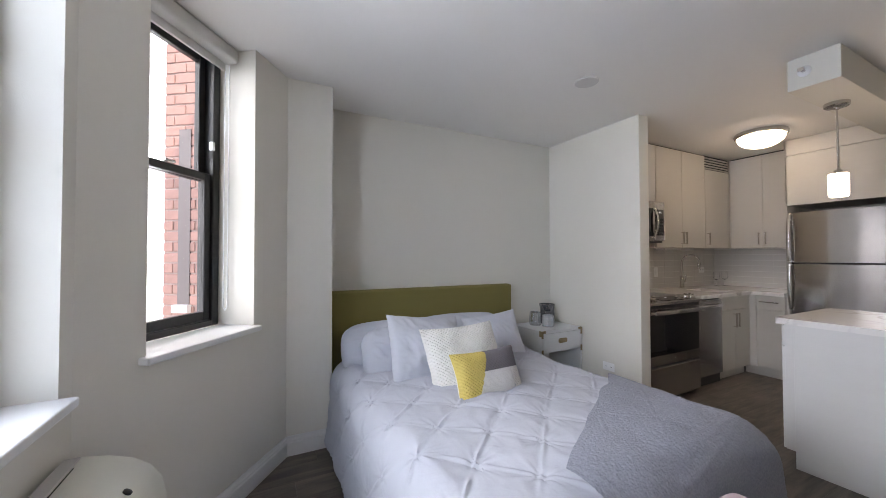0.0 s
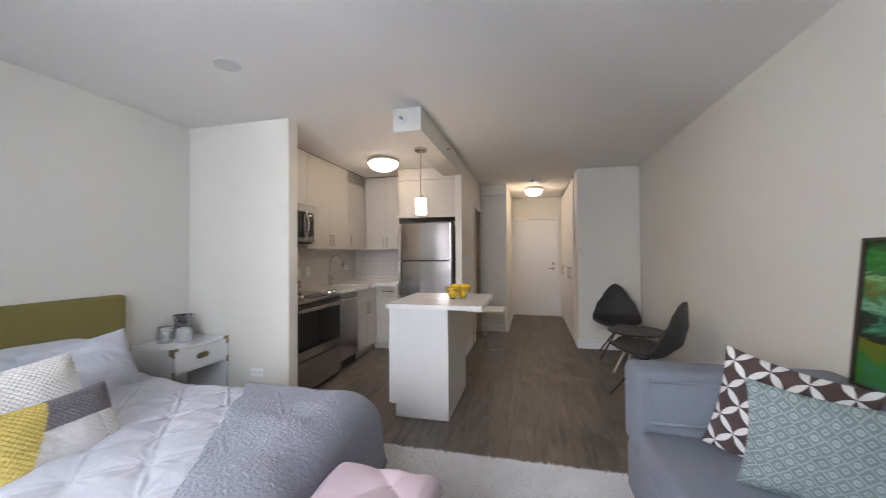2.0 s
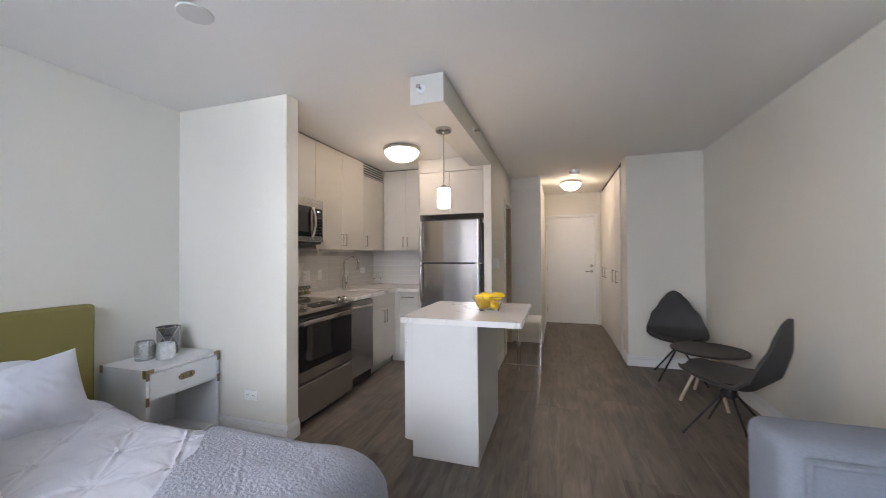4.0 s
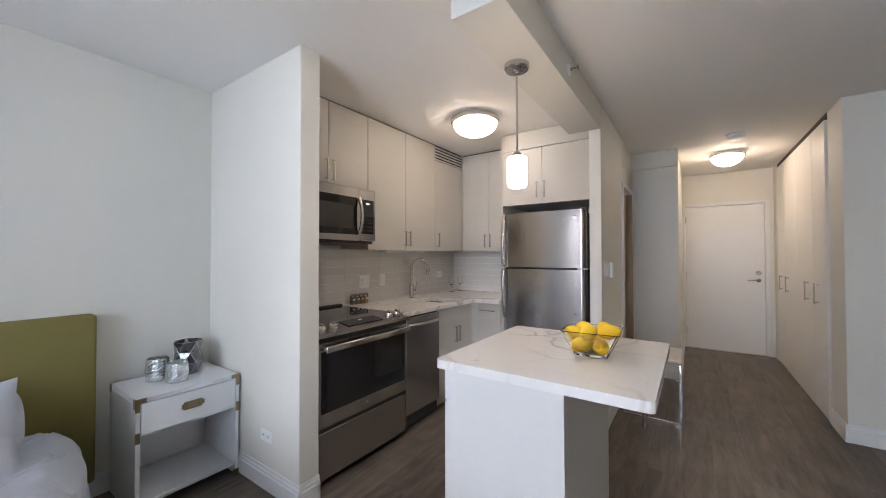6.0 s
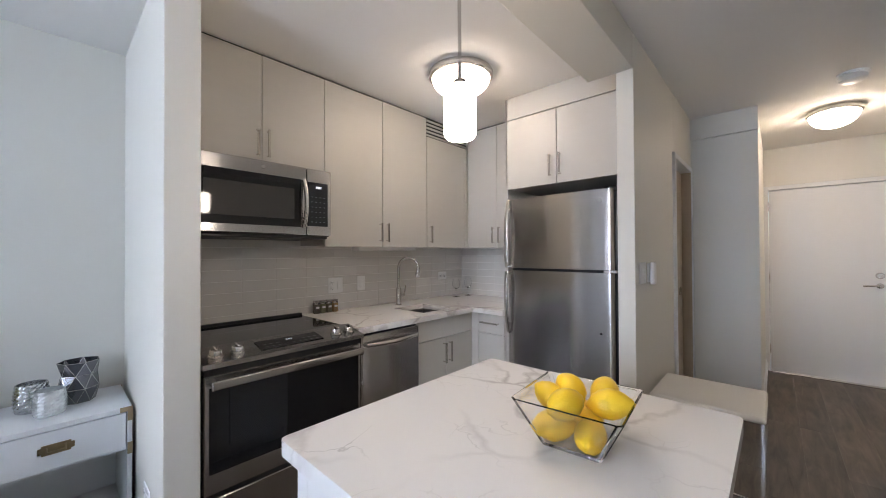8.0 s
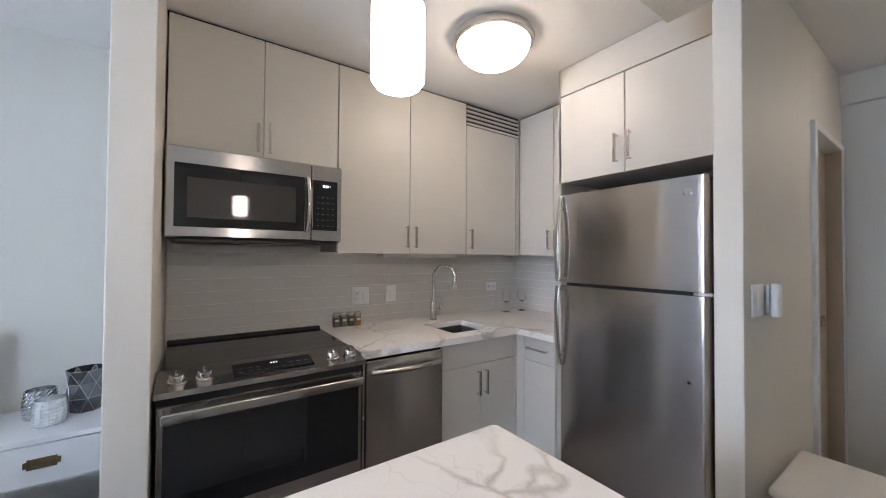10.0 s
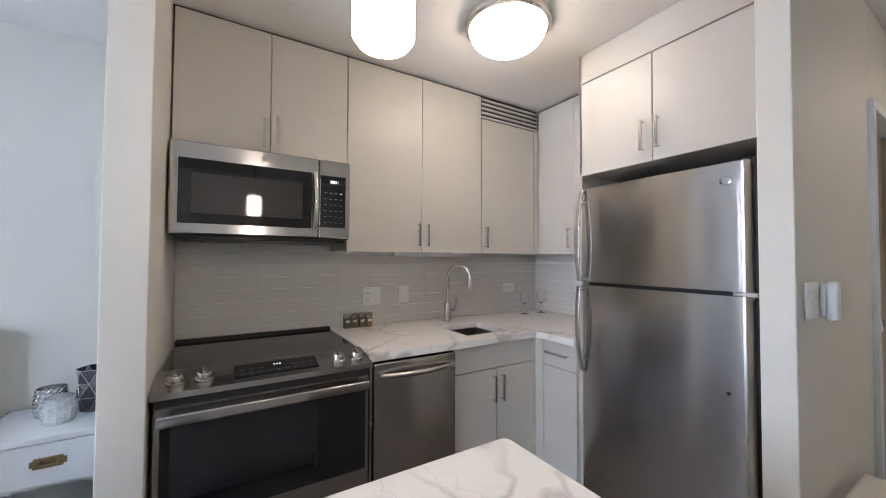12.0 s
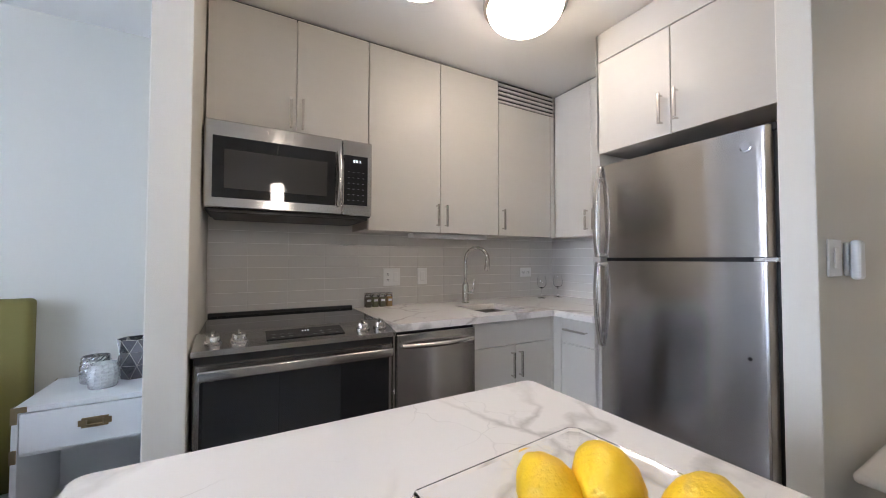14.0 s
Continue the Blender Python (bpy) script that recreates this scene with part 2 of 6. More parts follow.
def structure(name, bm, material, label, category):
    return tagged(part(name, bm, material), label, category, "", "structure")


# floor slab; its planks follow at the end of the file
def slab(z0, z1):
    """The plan of the flat as a slab: the slanted outer wall cuts its west side."""
    bm = bmesh.new()
    pts = [(8.2, -1.75), (8.2, 3.05), (-0.11, 3.05), (-0.11, 2.69), (-0.86, 1.62), (-0.86, -1.75)]
    lo, hi = [bm.verts.new((x, y, z0)) for x, y in pts], [bm.verts.new((x, y, z1)) for x, y in pts]
    bm.faces.new(lo)
    bm.faces.new(hi)
    for i in range(6):
        bm.faces.new((lo[i], lo[(i + 1) % 6], hi[(i + 1) % 6], hi[i]))
    return bm


floor = structure("floor", slab(-0.12, -0.006), SUBFLOOR, "grey-brown wood-look vinyl plank floor", "floor")
ceiling = structure("ceiling", slab(CE, CE + 0.15), CEIL, "smooth white painted ceiling", "ceiling")
structure("wall_north_bed", box(0.40, 2.82, 2.91, 3.05, 0, CE), PAINT, "warm white painted wall behind the headboard", "wall")
structure("wall_column", box(-0.30, 0.43, 2.52, 3.05, 0, CE), PAINT, "warm white painted pier beside the bed", "wall")
structure("wall_partition", box(2.808, 2.93, 1.860, 3.05, 0, CE, 0.004, 2), PAINT, "white partition wall end between bed and kitchen", "wall")
structure("wall_north_kitchen", box(2.93, 6.9, 2.645, 3.05, 0, CE), PAINT, "kitchen back wall behind tiles", "wall")
structure("wall_east_kitchen", box(5.52, 5.60, 0.79, 2.645, 0, CE), PAINT, "kitchen side wall behind the fridge", "wall")
structure("wall_fridge", join(box(4.57, 5.56, 0.69, 0.776, 0, CE, 0.004, 2), box(5.56, 6.22, 0.69, 0.79, 2.03, CE), box(6.22, 6.31, 0.69, 0.79, 0, CE)), PAINT,
          "white painted wall with a bathroom doorway", "wall")
structure("wall_hall_north", box(6.31, 8.02, 0.245, 0.79, 0, CE, 0.004, 2), PAINT, "white painted hallway wall", "wall")
structure("wall_bath_east", box(6.8, 6.9, 0.79, 2.645, 0, CE), PAINT, "bathroom wall seen through the doorway", "wall")
structure("wall_east", join(box(8.02, 8.14, -0.70, 0.79, 2.06, CE), box(8.02, 8.14, 0.25, 0.79, 0, 2.06), box(8.02, 8.14, -1.75, -0.70, 0, CE)), PAINT,
          "white painted wall round the entry door", "wall")
structure("wall_closet_pier", box(5.46, 5.80, -1.75, -0.78, 0, CE, 0.004, 2), PAINT, "white painted pier at the closet", "wall")
structure("wall_closet_end", box(7.84, 8.02, -0.86, -0.76, 0, CE), PAINT, "white wall at the end of the closet", "wall")
structure("wall_closet_back", box(5.80, 8.02, -1.75, -1.60, 0, CE), PAINT, "wall behind the closet doors", "wall")
structure("wall_south", box(-0.86, 5.46, -1.75, -1.575, 0, CE), PAINT, "long white painted wall behind the sofa", "wall")
structure("hall_soffit", box(6.272, 6.31, 0.243, 0.69, 2.31, CE, 0.003), PAINT, "white boxed soffit at the hallway", "soffit")
structure("ceiling_beam", box(2.863, 4.57, 0.692, 0.925, 2.305, CE, 0.004, 2), PAINT, "white boxed ceiling beam over the island", "beam")

# the window wall runs slantwise; its own axes: a along the wall from the pier, d outwards
WALL_M = Matrix.Translation((0.14, 2.52, 0)) @ Matrix.Rotation(math.atan2(0.819, 0.574), 4, 'Z')


WEST_M = Matrix.Translation((-0.56, 1.52, 0)) @ Matrix.Rotation(math.pi / 2, 4, 'Z')


def wbox(a0, a1, d0, d1, z0, z1, bevel=0.0, seg=1, m=WALL_M):
    return box(-a1, -a0, d0, d1, z0, z1, bevel, seg, m)


W2, W1 = (0.33, 0.97), (0.09, 1.32)
structure("wall_window", join(wbox(-0.45, W2[0], 0, 0.36, 0, CE), wbox(W2[1], 1.222, 0, 0.36, 0, CE), wbox(W2[0], W2[1], 0, 0.36, 0, 0.885)), PAINT,
          "slanted white outer wall with a deep window reveal", "wall")
structure("wall_west", join(wbox(0.0, W1[0], 0, 0.30, 0, CE, m=WEST_M), wbox(W1[1], 3.27, 0, 0.30, 0, CE, m=WEST_M), wbox(W1[0], W1[1], 0, 0.30, 0, 0.845, m=WEST_M)), PAINT,
          "white outer wall with a wide window reveal", "wall")


def window(name, a0, a1, halves, m=WALL_M, z0=0.915, dep=0.15):
    w = thing(name, m @ Vector((-(a0 + a1) / 2, 0.2, 0.9)), "black-framed double-hung sash window", "window", kind="structure")
    z1, zm = 2.49, 1.75
    fr = join(wbox(a0, a0 + 0.05, dep, dep + 0.10, z0, z1, 0.004, m=m), wbox(a1 - 0.05, a1, dep, dep + 0.10, z0, z1, 0.004, m=m),
              wbox(a0 + 0.05, a1 - 0.05, dep, dep + 0.10, z0, z0 + 0.035, 0.004, m=m), wbox(a0 + 0.05, a1 - 0.05, dep, dep + 0.10, z1 - 0.05, z1, 0.004, m=m))
    part("window_frame", fr, WINBLACK, w)
    n = len(halves)
    for k, (b0, b1) in enumerate(halves):
        for nm, za, zb, d in (("lower_sash", z0 + 0.035, zm + 0.02, dep + 0.015), ("upper_sash", zm - 0.02, z1 - 0.05, dep + 0.055)):
            s = join(wbox(b0, b0 + 0.042, d, d + 0.035, za, zb, 0.004, m=m), wbox(b1 - 0.042, b1, d, d + 0.035, za, zb, 0.004, m=m),
                     wbox(b0 + 0.042, b1 - 0.042, d, d + 0.035, za, za + 0.05, 0.004, m=m), wbox(b0 + 0.042, b1 - 0.042, d, d + 0.035, zb - 0.04, zb, 0.004, m=m))
            sash = part(nm, s, WINBLACK, w)
            p = part("pane", wbox(b0 + 0.042, b1 - 0.042, d + 0.014, d + 0.020, za + 0.05, zb - 0.04, m=m), PANE, sash)
            p.visible_shadow = False
        part("sash_lock", wbox((b0 + b1) / 2 - 0.03, (b0 + b1) / 2 + 0.03, dep, dep + 0.02, zm + 0.02, zm + 0.035, 0.004, m=m), NICKEL, w, "grey sash lock")
        part("sash_stop", wbox(b0 + 0.005, b0 + 0.025, dep - 0.015, dep + 0.01, 1.90, 1.95, 0.004, m=m), PLASTIC, w, "small grey sash stop")
    part("window_sill", wbox(a0 - 0.012, a1 + 0.03, -0.045, dep, z0 - 0.03, z0, 0.006, 2, m=m), TRIM, w, "white painted sill")
    return w


window("window_2", W2[0], W2[1], ((W2[0] + 0.05, W2[1] - 0.05),), dep=0.22)
window("window_1", W1[0], W1[1], ((W1[0] + 0.05, 0.695), (0.715, W1[1] - 0.05)), WEST_M, 0.875)
# daylight in the wide window beside the path's start
sky_lamp = bpy.data.lights.new("window_daylight", 'AREA')
sky_lamp.shape, sky_lamp.size, sky_lamp.size_y = 'RECTANGLE', 2.1, 2.0
sky_lamp.energy, sky_lamp.color = 60.0, (0.55, 0.74, 1.0)
lamp_at = WEST_M @ Vector((-(W1[0] + W1[1]) / 2, 0.85, 1.75))
new("window_daylight", sky_lamp).matrix_world = look(lamp_at, lamp_at + Vector((1, 0, -0.1)))

# ---- entry door, bathroom door, closet ----
def lever(parent, x, y, z, s):
    part("door_handle", join(lathe([(0.026, 0), (0.026, 0.008), (0.012, 0.012), (0.012, 0.05)], m=Matrix.Translation((x, y, z)) @ Matrix.Rotation(-math.pi / 2, 4, 'Y')),
                             tube([(x - 0.048, y, z), (x - 0.05, y + s * 0.05, z), (x - 0.047, y + s * 0.115, z - 0.004)], 0.009)), NICKEL, parent, "satin nickel lever handle", smooth=True)
    part("deadbolt", lathe([(0.03, 0), (0.03, 0.01), (0.022, 0.022), (0.0, 0.022)], m=Matrix.Translation((x, y, z + 0.1)) @ Matrix.Rotation(-math.pi / 2, 4, 'Y')), NICKEL, parent, "round nickel deadbolt", smooth=True)


d = thing("door_1", (8.03, -0.21, 0), "white painted flush entry door, closed", "door", kind="structure")
leaf = part("door_leaf", box(8.03, 8.075, -0.665, 0.205, 0.012, 2.025, 0.003), TRIM, d)
lever(d, 8.03, -0.60, 1.0, 1)
for hz in (0.25, 1.05, 1.85):
    part("hinge", box(8.018, 8.03, 0.198, 0.212, hz - 0.05, hz + 0.05, 0.002), NICKEL, d)
part("threshold", box(7.98, 8.10, -0.70, 0.245, 0.0, 0.011, 0.003), NICKEL, d, "low metal threshold")
structure("door_frame", join(box(7.995, 8.12, 0.209, 0.25, 0, 2.075, 0.003), box(7.995, 8.12, -0.715, -0.669, 0, 2.075, 0.003), box(7.996, 8.12, -0.668, 0.208, 2.03, 2.075, 0.003)),
          TRIM, "white painted steel door frame", "door frame")

structure("bath_door_frame", join(box(5.52, 5.565, 0.672, 0.80, 0, 2.06, 0.003), box(6.212, 6.255, 0.672, 0.80, 0, 2.06, 0.003), box(5.566, 6.211, 0.673, 0.80, 2.022, 2.06, 0.003)),
          TRIM, "white painted bathroom door frame", "door frame")
# closed leaf is added; it stands in for a tan jamb lit from the bathroom
bd = thing("door_2", (5.89, 0.765, 0), "pale tan leaf added closed in place of the lit bathroom jamb", "door", kind="structure")
OAK = mat("pale_tan_wood", (0.50, 0.40, 0.29), 0.45, 0, 0.12, 5, 0.05, 60, aniso=(12, 12, 1))
part("door_leaf", box(5.568, 6.198, 0.745, 0.785, 0.012, 2.018, 0.003), OAK, bd)
part("jamb_lining", box(6.200, 6.2115, 0.678, 0.798, 0.0, 2.02, 0.001), OAK, bd)
part("latch_plate", box(6.03, 6.09, 0.735, 0.745, 0.99, 1.05, 0.003), NICKEL, bd)

CLOSET = mat("white_closet_door_paint", (0.74, 0.715, 0.675), 0.4, 0, 0.02, 3)
for k, (x0, x1, hx) in enumerate(((5.81, 6.198, 6.04), (6.202, 6.783, 6.36), (6.787, 7.368, 7.20), (7.372, 7.835, 7.54))):
    cd = thing("closet_door", ((x0 + x1) / 2, -0.78, 0.012), "tall white flush closet door with slim bar pull, closed", "closet door", "closet doors")
    part("door_panel", box(x0, x1, -0.80, -0.762, 0.012, 2.44, 0.003), CLOSET, cd)
    part("handle", join(box(hx - 0.005, hx + 0.005, -0.762, -0.735, 0.93, 0.942), box(hx - 0.005, hx + 0.005, -0.762, -0.735, 1.078, 1.09),
                        box(hx - 0.006, hx + 0.006, -0.738, -0.728, 0.92, 1.10, 0.002)), NICKEL, cd, "satin nickel bar pull")
structure("closet_track", box(5.80, 7.84, -0.84, -0.775, 2.455, CE), DARKGAP, "dark closet door track", "track")

# ---- baseboards ----
def baseboard(p, q, h=0.125):
    """A moulded skirting whose face lies to the left of the way from p to q."""
    p, q = Vector((*p, 0)), Vector((*q, 0))
    u = (q - p).normalized()
    n = Vector((-u.y, u.x, 0))
    prof = [(0.0, 0), (0.016, 0), (0.016, h * 0.66), (0.011, h * 0.72), (0.011, h * 0.80), (0.007, h * 0.86), (0.006, h), (0.0, h)]
    bm = bmesh.new()
    ends = [[bm.verts.new(e + n * a + Vector((0, 0, z))) for a, z in prof] for e in (p, q)]
    for i in range(len(prof)):
        j = (i + 1) % len(prof)
        bm.faces.new((ends[0][i], ends[0][j], ends[1][j], ends[1][i]))
    bm.faces.new(ends[0])
    bm.faces.new(ends[1])
    structure("baseboard", bm, TRIM, "white moulded baseboard along the wall", "baseboard")


wallpt = lambda a: tuple((WALL_M @ Vector((-a, 0, 0)))[:2])
for p, q in ((wallpt(0.0), wallpt(1.222)), ((-0.56, 1.52), (-0.56, -1.575)), ((0.43, 2.52), (0.14, 2.52)), ((2.81, 2.91), (0.43, 2.91)), ((2.808, 1.844), (2.808, 2.91)), ((2.932, 1.86), (2.808, 1.86)),
             ((5.52, 0.69), (4.57, 0.69)), ((4.57, 0.69), (4.57, 0.776)), ((6.31, 0.245), (6.31, 0.67)), ((8.0, 0.245), (6.31, 0.245)),
             ((5.46, -1.60), (5.46, -0.764)), ((5.444, -0.78), (5.80, -0.78)), ((-2.5, -1.575), (5.46, -1.575))):
    baseboard(p, q)

# ---- kitchen: base run along the back wall ----
def bar_pull(parent, p, q, out):
    """A square bar pull between two points, standing off by the vector out."""
    p, q, out = Vector(p), Vector(q), Vector(out)
    e = (q - p).normalized() * 0.008
    bm = join(tube([p + out - e, q + out + e], 0.0078, square=True), tube([p, p + out], 0.005, square=True), tube([q, q + out], 0.005, square=True))
    return part("handle", bm, NICKEL, parent, "satin nickel bar pull")


FB = 1.95          # front of base doors
YB = 2.64          # back wall
rng = thing("range", (3.325, 2.26, 0), "stainless slide-in electric range with black glass oven door", "range")
part("body", box(2.942, 3.712, 1.93, 2.632, 0.02, 0.895), BLACK, rng)
ct = part("cooktop", box(2.94, 3.716, 2.055, 2.60, 0.896, 0.916, 0.004), BLACKGLASS, rng, "black glass cooktop")
part("rear_trim", box(2.94, 3.716, 2.60, 2.635, 0.9, 0.932, 0.004), BLACK, rng)
prof = bmesh.new()
sec = [(1.868, 0.872), (1.868, 0.893), (2.053, 0.925), (2.053, 0.872)]
e0 = [prof.verts.new((2.938, y, z)) for y, z in sec]
e1 = [prof.verts.new((3.718, y, z)) for y, z in sec]
for i in range(4):
    prof.faces.new((e0[i], e0[(i + 1) % 4], e1[(i + 1) % 4], e1[i]))
prof.faces.new(e0)
prof.faces.new(e1)
panel = part("control_panel", prof, STEELH, rng, "sloping stainless control panel")
slope = math.atan2(0.032, 0.185)
PM = Matrix.Translation((3.34, 1.955, 0.9085)) @ Matrix.Rotation(slope, 4, 'X')
part("display", box(-0.155, 0.155, -0.045, 0.055, 0.0, 0.003, m=PM), BLACKGLASS, panel, "black touch display")
LEGEND = mat("pale_grey_print", (0.22, 0.22, 0.22), 0.5)
GLOW = mat("lit_display_digits", (0.85, 0.93, 1.0), 0.5, 0, 0, emit=0.4)
for i in range(9):
    for j in range(2):
        if not 3 <= i <= 5 or j == 0:
            part("legend", box(-0.135 + i * 0.032, -0.119 + i * 0.032, -0.028 + j * 0.03, -0.024 + j * 0.03, 0.0032, 0.0036, m=PM), LEGEND, panel)
part("clock_digits", join(*[box(-0.014 + i * 0.011, -0.008 + i * 0.011, 0.018, 0.03, 0.0032, 0.0037, m=PM) for i in range(3)]), GLOW, panel)
for kx in (3.003, 3.09, 3.585, 3.665):
    km = Matrix.Translation((kx, 1.94, 0.9065)) @ Matrix.Rotation(slope, 4, 'X')
    knob = part("knob", join(lathe([(0.030, 0), (0.030, 0.006), (0.025, 0.008), (0.024, 0.026), (0.021, 0.030), (0, 0.030)], seg=24, m=km),
                             box(-0.006, 0.006, -0.023, 0.023, 0.030, 0.040, 0.003, m=km)), NICKEL, rng, "round metal knob with grip bar", smooth=True)
part("vent_gap", box(2.95, 3.706, 1.889, 1.93, 0.839, 0.8715), BLACK, rng)
od = part("oven_door", box(2.948, 3.708, 1.885, 1.93, 0.345, 0.838, 0.004), STEELH, rng, "stainless oven door")
part("door_glass", box(2.966, 3.690, 1.8815, 1.885, 0.432, 0.788, 0.001), BLACKGLASS, od, "black glass oven window")
part("handle", join(box(2.962, 3.694, 1.826, 1.842, 0.790, 0.829, 0.007, 3), box(2.968, 2.99, 1.84, 1.886, 0.799, 0.822, 0.003), box(3.665, 3.688, 1.84, 1.886, 0.799, 0.822, 0.003)),
     STEELH, od, "wide stainless oven handle", smooth=True)
part("vent_slot", join(*[box(3.02 + i * 0.17, 3.15 + i * 0.17, 1.8825, 1.886, 0.8295, 0.834) for i in range(4)]), BLACK, od)
part("badge", lathe([(0.014, 0), (0.013, 0.003), (0, 0.003)], seg=20, m=Matrix.Translation((3.328, 1.885, 0.388)) @ Matrix.Rotation(math.pi / 2, 4, 'X')), NICKEL, od, "round metal badge")
dr = part("drawer", box(2.948, 3.708, 1.887, 1.93, 0.05, 0.322, 0.004), STEELH, rng, "stainless storage drawer")
part("drawer_slot", box(3.17, 3.50, 1.884, 1.888, 0.312, 0.320), NICKEL, dr)
part("seam", box(2.955, 3.70, 1.90, 1.93, 0.324, 0.343), BLACK, rng)
part("kick", box(2.96, 3.70, 1.95, 1.97, 0.0, 0.05), BLACK, rng)
part("side_trim", box(3.7125, 3.722, 1.888, 1.95, 0.05, 0.87), NICKEL, rng)

dw = thing("dishwasher", (3.965, 2.2, 0), "narrow stainless steel dishwasher with bowed handle", "dishwasher")
part("body", box(3.735, 4.205, 1.96, 2.62, 0.02, 0.872), BLACK, dw)
part("door", box(3.748, 4.200, 1.928, 1.96, 0.118, 0.862, 0.004), STEEL, dw, "brushed stainless door")
part("handle", join(tube(arc((3.775, 1.915, 0.807), (4.175, 1.915, 0.807), (0, -0.034, 0), 14), 0.0125, 12), box(3.768, 3.79, 1.905, 1.93, 0.797, 0.818, 0.003), box(4.160, 4.182, 1.905, 1.93, 0.797, 0.818, 0.003)), NICKEL, dw, "bowed stainless handle", smooth=True)
part("kick", box(3.745, 4.2, 1.99, 2.01, 0.0, 0.112), BLACK, dw)

sb = thing("sink_base_cabinet", (4.505, 2.25, 0), "greige sink cabinet with two doors and false drawer", "cabinet")
part("body", join(box(4.208, 4.226, 1.972, 2.635, 0.10, 0.875), box(4.78, 4.80, 1.972, 2.635, 0.10, 0.875), box(4.226, 4.78, 1.972, 2.635, 0.10, 0.12), box(4.226, 4.78, 2.60, 2.635, 0.12, 0.6)), CABSIDE, sb)
part("false_drawer", box(4.21, 4.785, FB, FB + 0.02, 0.732, 0.870, 0.002), LAMINATE, sb)
for x0, x1, hx in ((4.21, 4.496, 4.468), (4.50, 4.785, 4.527)):
    dd = part("door", box(x0, x1, FB, FB + 0.02, 0.105, 0.727, 0.002), LAMINATE, sb)
    bar_pull(dd, (hx, FB, 0.555), (hx, FB, 0.685), (0, -0.03, 0))
part("kick", box(4.205, 4.83, 2.02, 2.04, 0.0, 0.10), LAMINATE, sb)
cf = thing("corner_filler", (4.81, 1.94, 0), "greige filler strip at the cabinet corner", "filler panel")
part("strip", join(box(4.787, 4.81, 1.95, 1.972, 0.10, 0.872, 0.002), box(4.81, 4.83, 1.893, 1.972, 0.10, 0.872, 0.002)), LAMINATE, cf)
XR = 4.81
rb = thing("drawer_base_cabinet", (5.15, 1.77, 0), "greige base cabinet with drawer above door", "cabinet")
part("body", box(4.832, 5.515, 1.645, 1.95, 0.10, 0.875), CABSIDE, rb)
dwr = part("drawer", box(XR, XR + 0.02, 1.648, 1.889, 0.727, 0.870, 0.002), LAMINATE, rb)
bar_pull(dwr, (XR, 1.70, 0.808), (XR, 1.845, 0.808), (-0.03, 0, 0))
dd = part("door", box(XR, XR + 0.02, 1.648, 1.889, 0.105, 0.722, 0.002), LAMINATE, rb)
part("kick", box(4.875, 4.89, 1.645, 2.02, 0.0, 0.10), LAMINATE, rb)

SX0, SX1, SY0, SY1 = 4.345, 4.665, 2.03, 2.37
CT0, CT1 = 0.877, 0.914


def cell_slab(xs, ys, keep, z0, z1):
    """One connected slab from the cells (i, j) of a grid that keep accepts."""
    bm = bmesh.new()
    vs = {}

    def vert(i, j, z):
        if (i, j, z) not in vs:
            vs[i, j, z] = bm.verts.new((xs[i], ys[j], z))
        return vs[i, j, z]
    for i in range(len(xs) - 1):
        for j in range(len(ys) - 1):
            if not keep(i, j):
                continue
            for z in (z0, z1):
                bm.faces.new([vert(a, b, z) for a, b in ((i, j), (i + 1, j), (i + 1, j + 1), (i, j + 1))])
            for di, dj, p, q in ((-1, 0, (i, j), (i, j + 1)), (1, 0, (i + 1, j), (i + 1, j + 1)), (0, -1, (i, j), (i + 1, j)), (0, 1, (i, j + 1), (i + 1, j + 1))):
                a, b = i + di, j + dj
                if not (0 <= a < len(xs) - 1 and 0 <= b < len(ys) - 1 and keep(a, b)):
                    bm.faces.new((vert(*p, z0), vert(*q, z0), vert(*q, z1), vert(*p, z1)))
    sharp = [e for e in bm.edges if len(e.link_faces) == 2 and e.calc_face_angle() > 1]
    bmesh.ops.bevel(bm, geom=sharp, offset=0.0025, segments=2, affect='EDGES', profile=0.5)
    return bm


ctop = tagged(part("kitchen_countertop", cell_slab((3.722, SX0, SX1, 4.785, 5.514), (1.644, 1.925, SY0, SY1, 2.632), lambda i, j: (j >= 1 or i == 3) and (i, j) != (1, 2), CT0, CT1), QUARTZ),
              "white veined quartz worktop round the corner", "countertop")
SINKSTEEL = mat("sink_steel", (0.34, 0.33, 0.32), 0.3, 1.0, 0.06, 12)
sink = tagged(part("undermount_sink", join(box(SX0 - 0.012, SX0 - 0.002, SY0 - 0.01, SY1 + 0.01, 0.70, CT0 - 0.001), box(SX1 + 0.002, SX1 + 0.012, SY0 - 0.01, SY1 + 0.01, 0.70, CT0 - 0.001),
                                         box(SX0 - 0.002, SX1 + 0.002, SY0 - 0.012, SY0 - 0.002, 0.70, CT0 - 0.001), box(SX0 - 0.002, SX1 + 0.002, SY1 + 0.002, SY1 + 0.012, 0.70, CT0 - 0.001),
                                         box(SX0 - 0.01, SX1 + 0.01, SY0 - 0.01, SY1 + 0.01, 0.69, 0.70)), SINKSTEEL), "small stainless undermount sink basin", "sink")
fx, fy = 4.497, 2.485
fa = thing("faucet", (fx, fy, CT1), "brushed nickel gooseneck pull-down kitchen faucet", "faucet")
part("base", lathe([(0.028, 0), (0.028, 0.004), (0.023, 0.008), (0.023, 0.13), (0.017, 0.145), (0.0, 0.145)], (fx, fy, CT1)), NICKEL, fa, smooth=True)
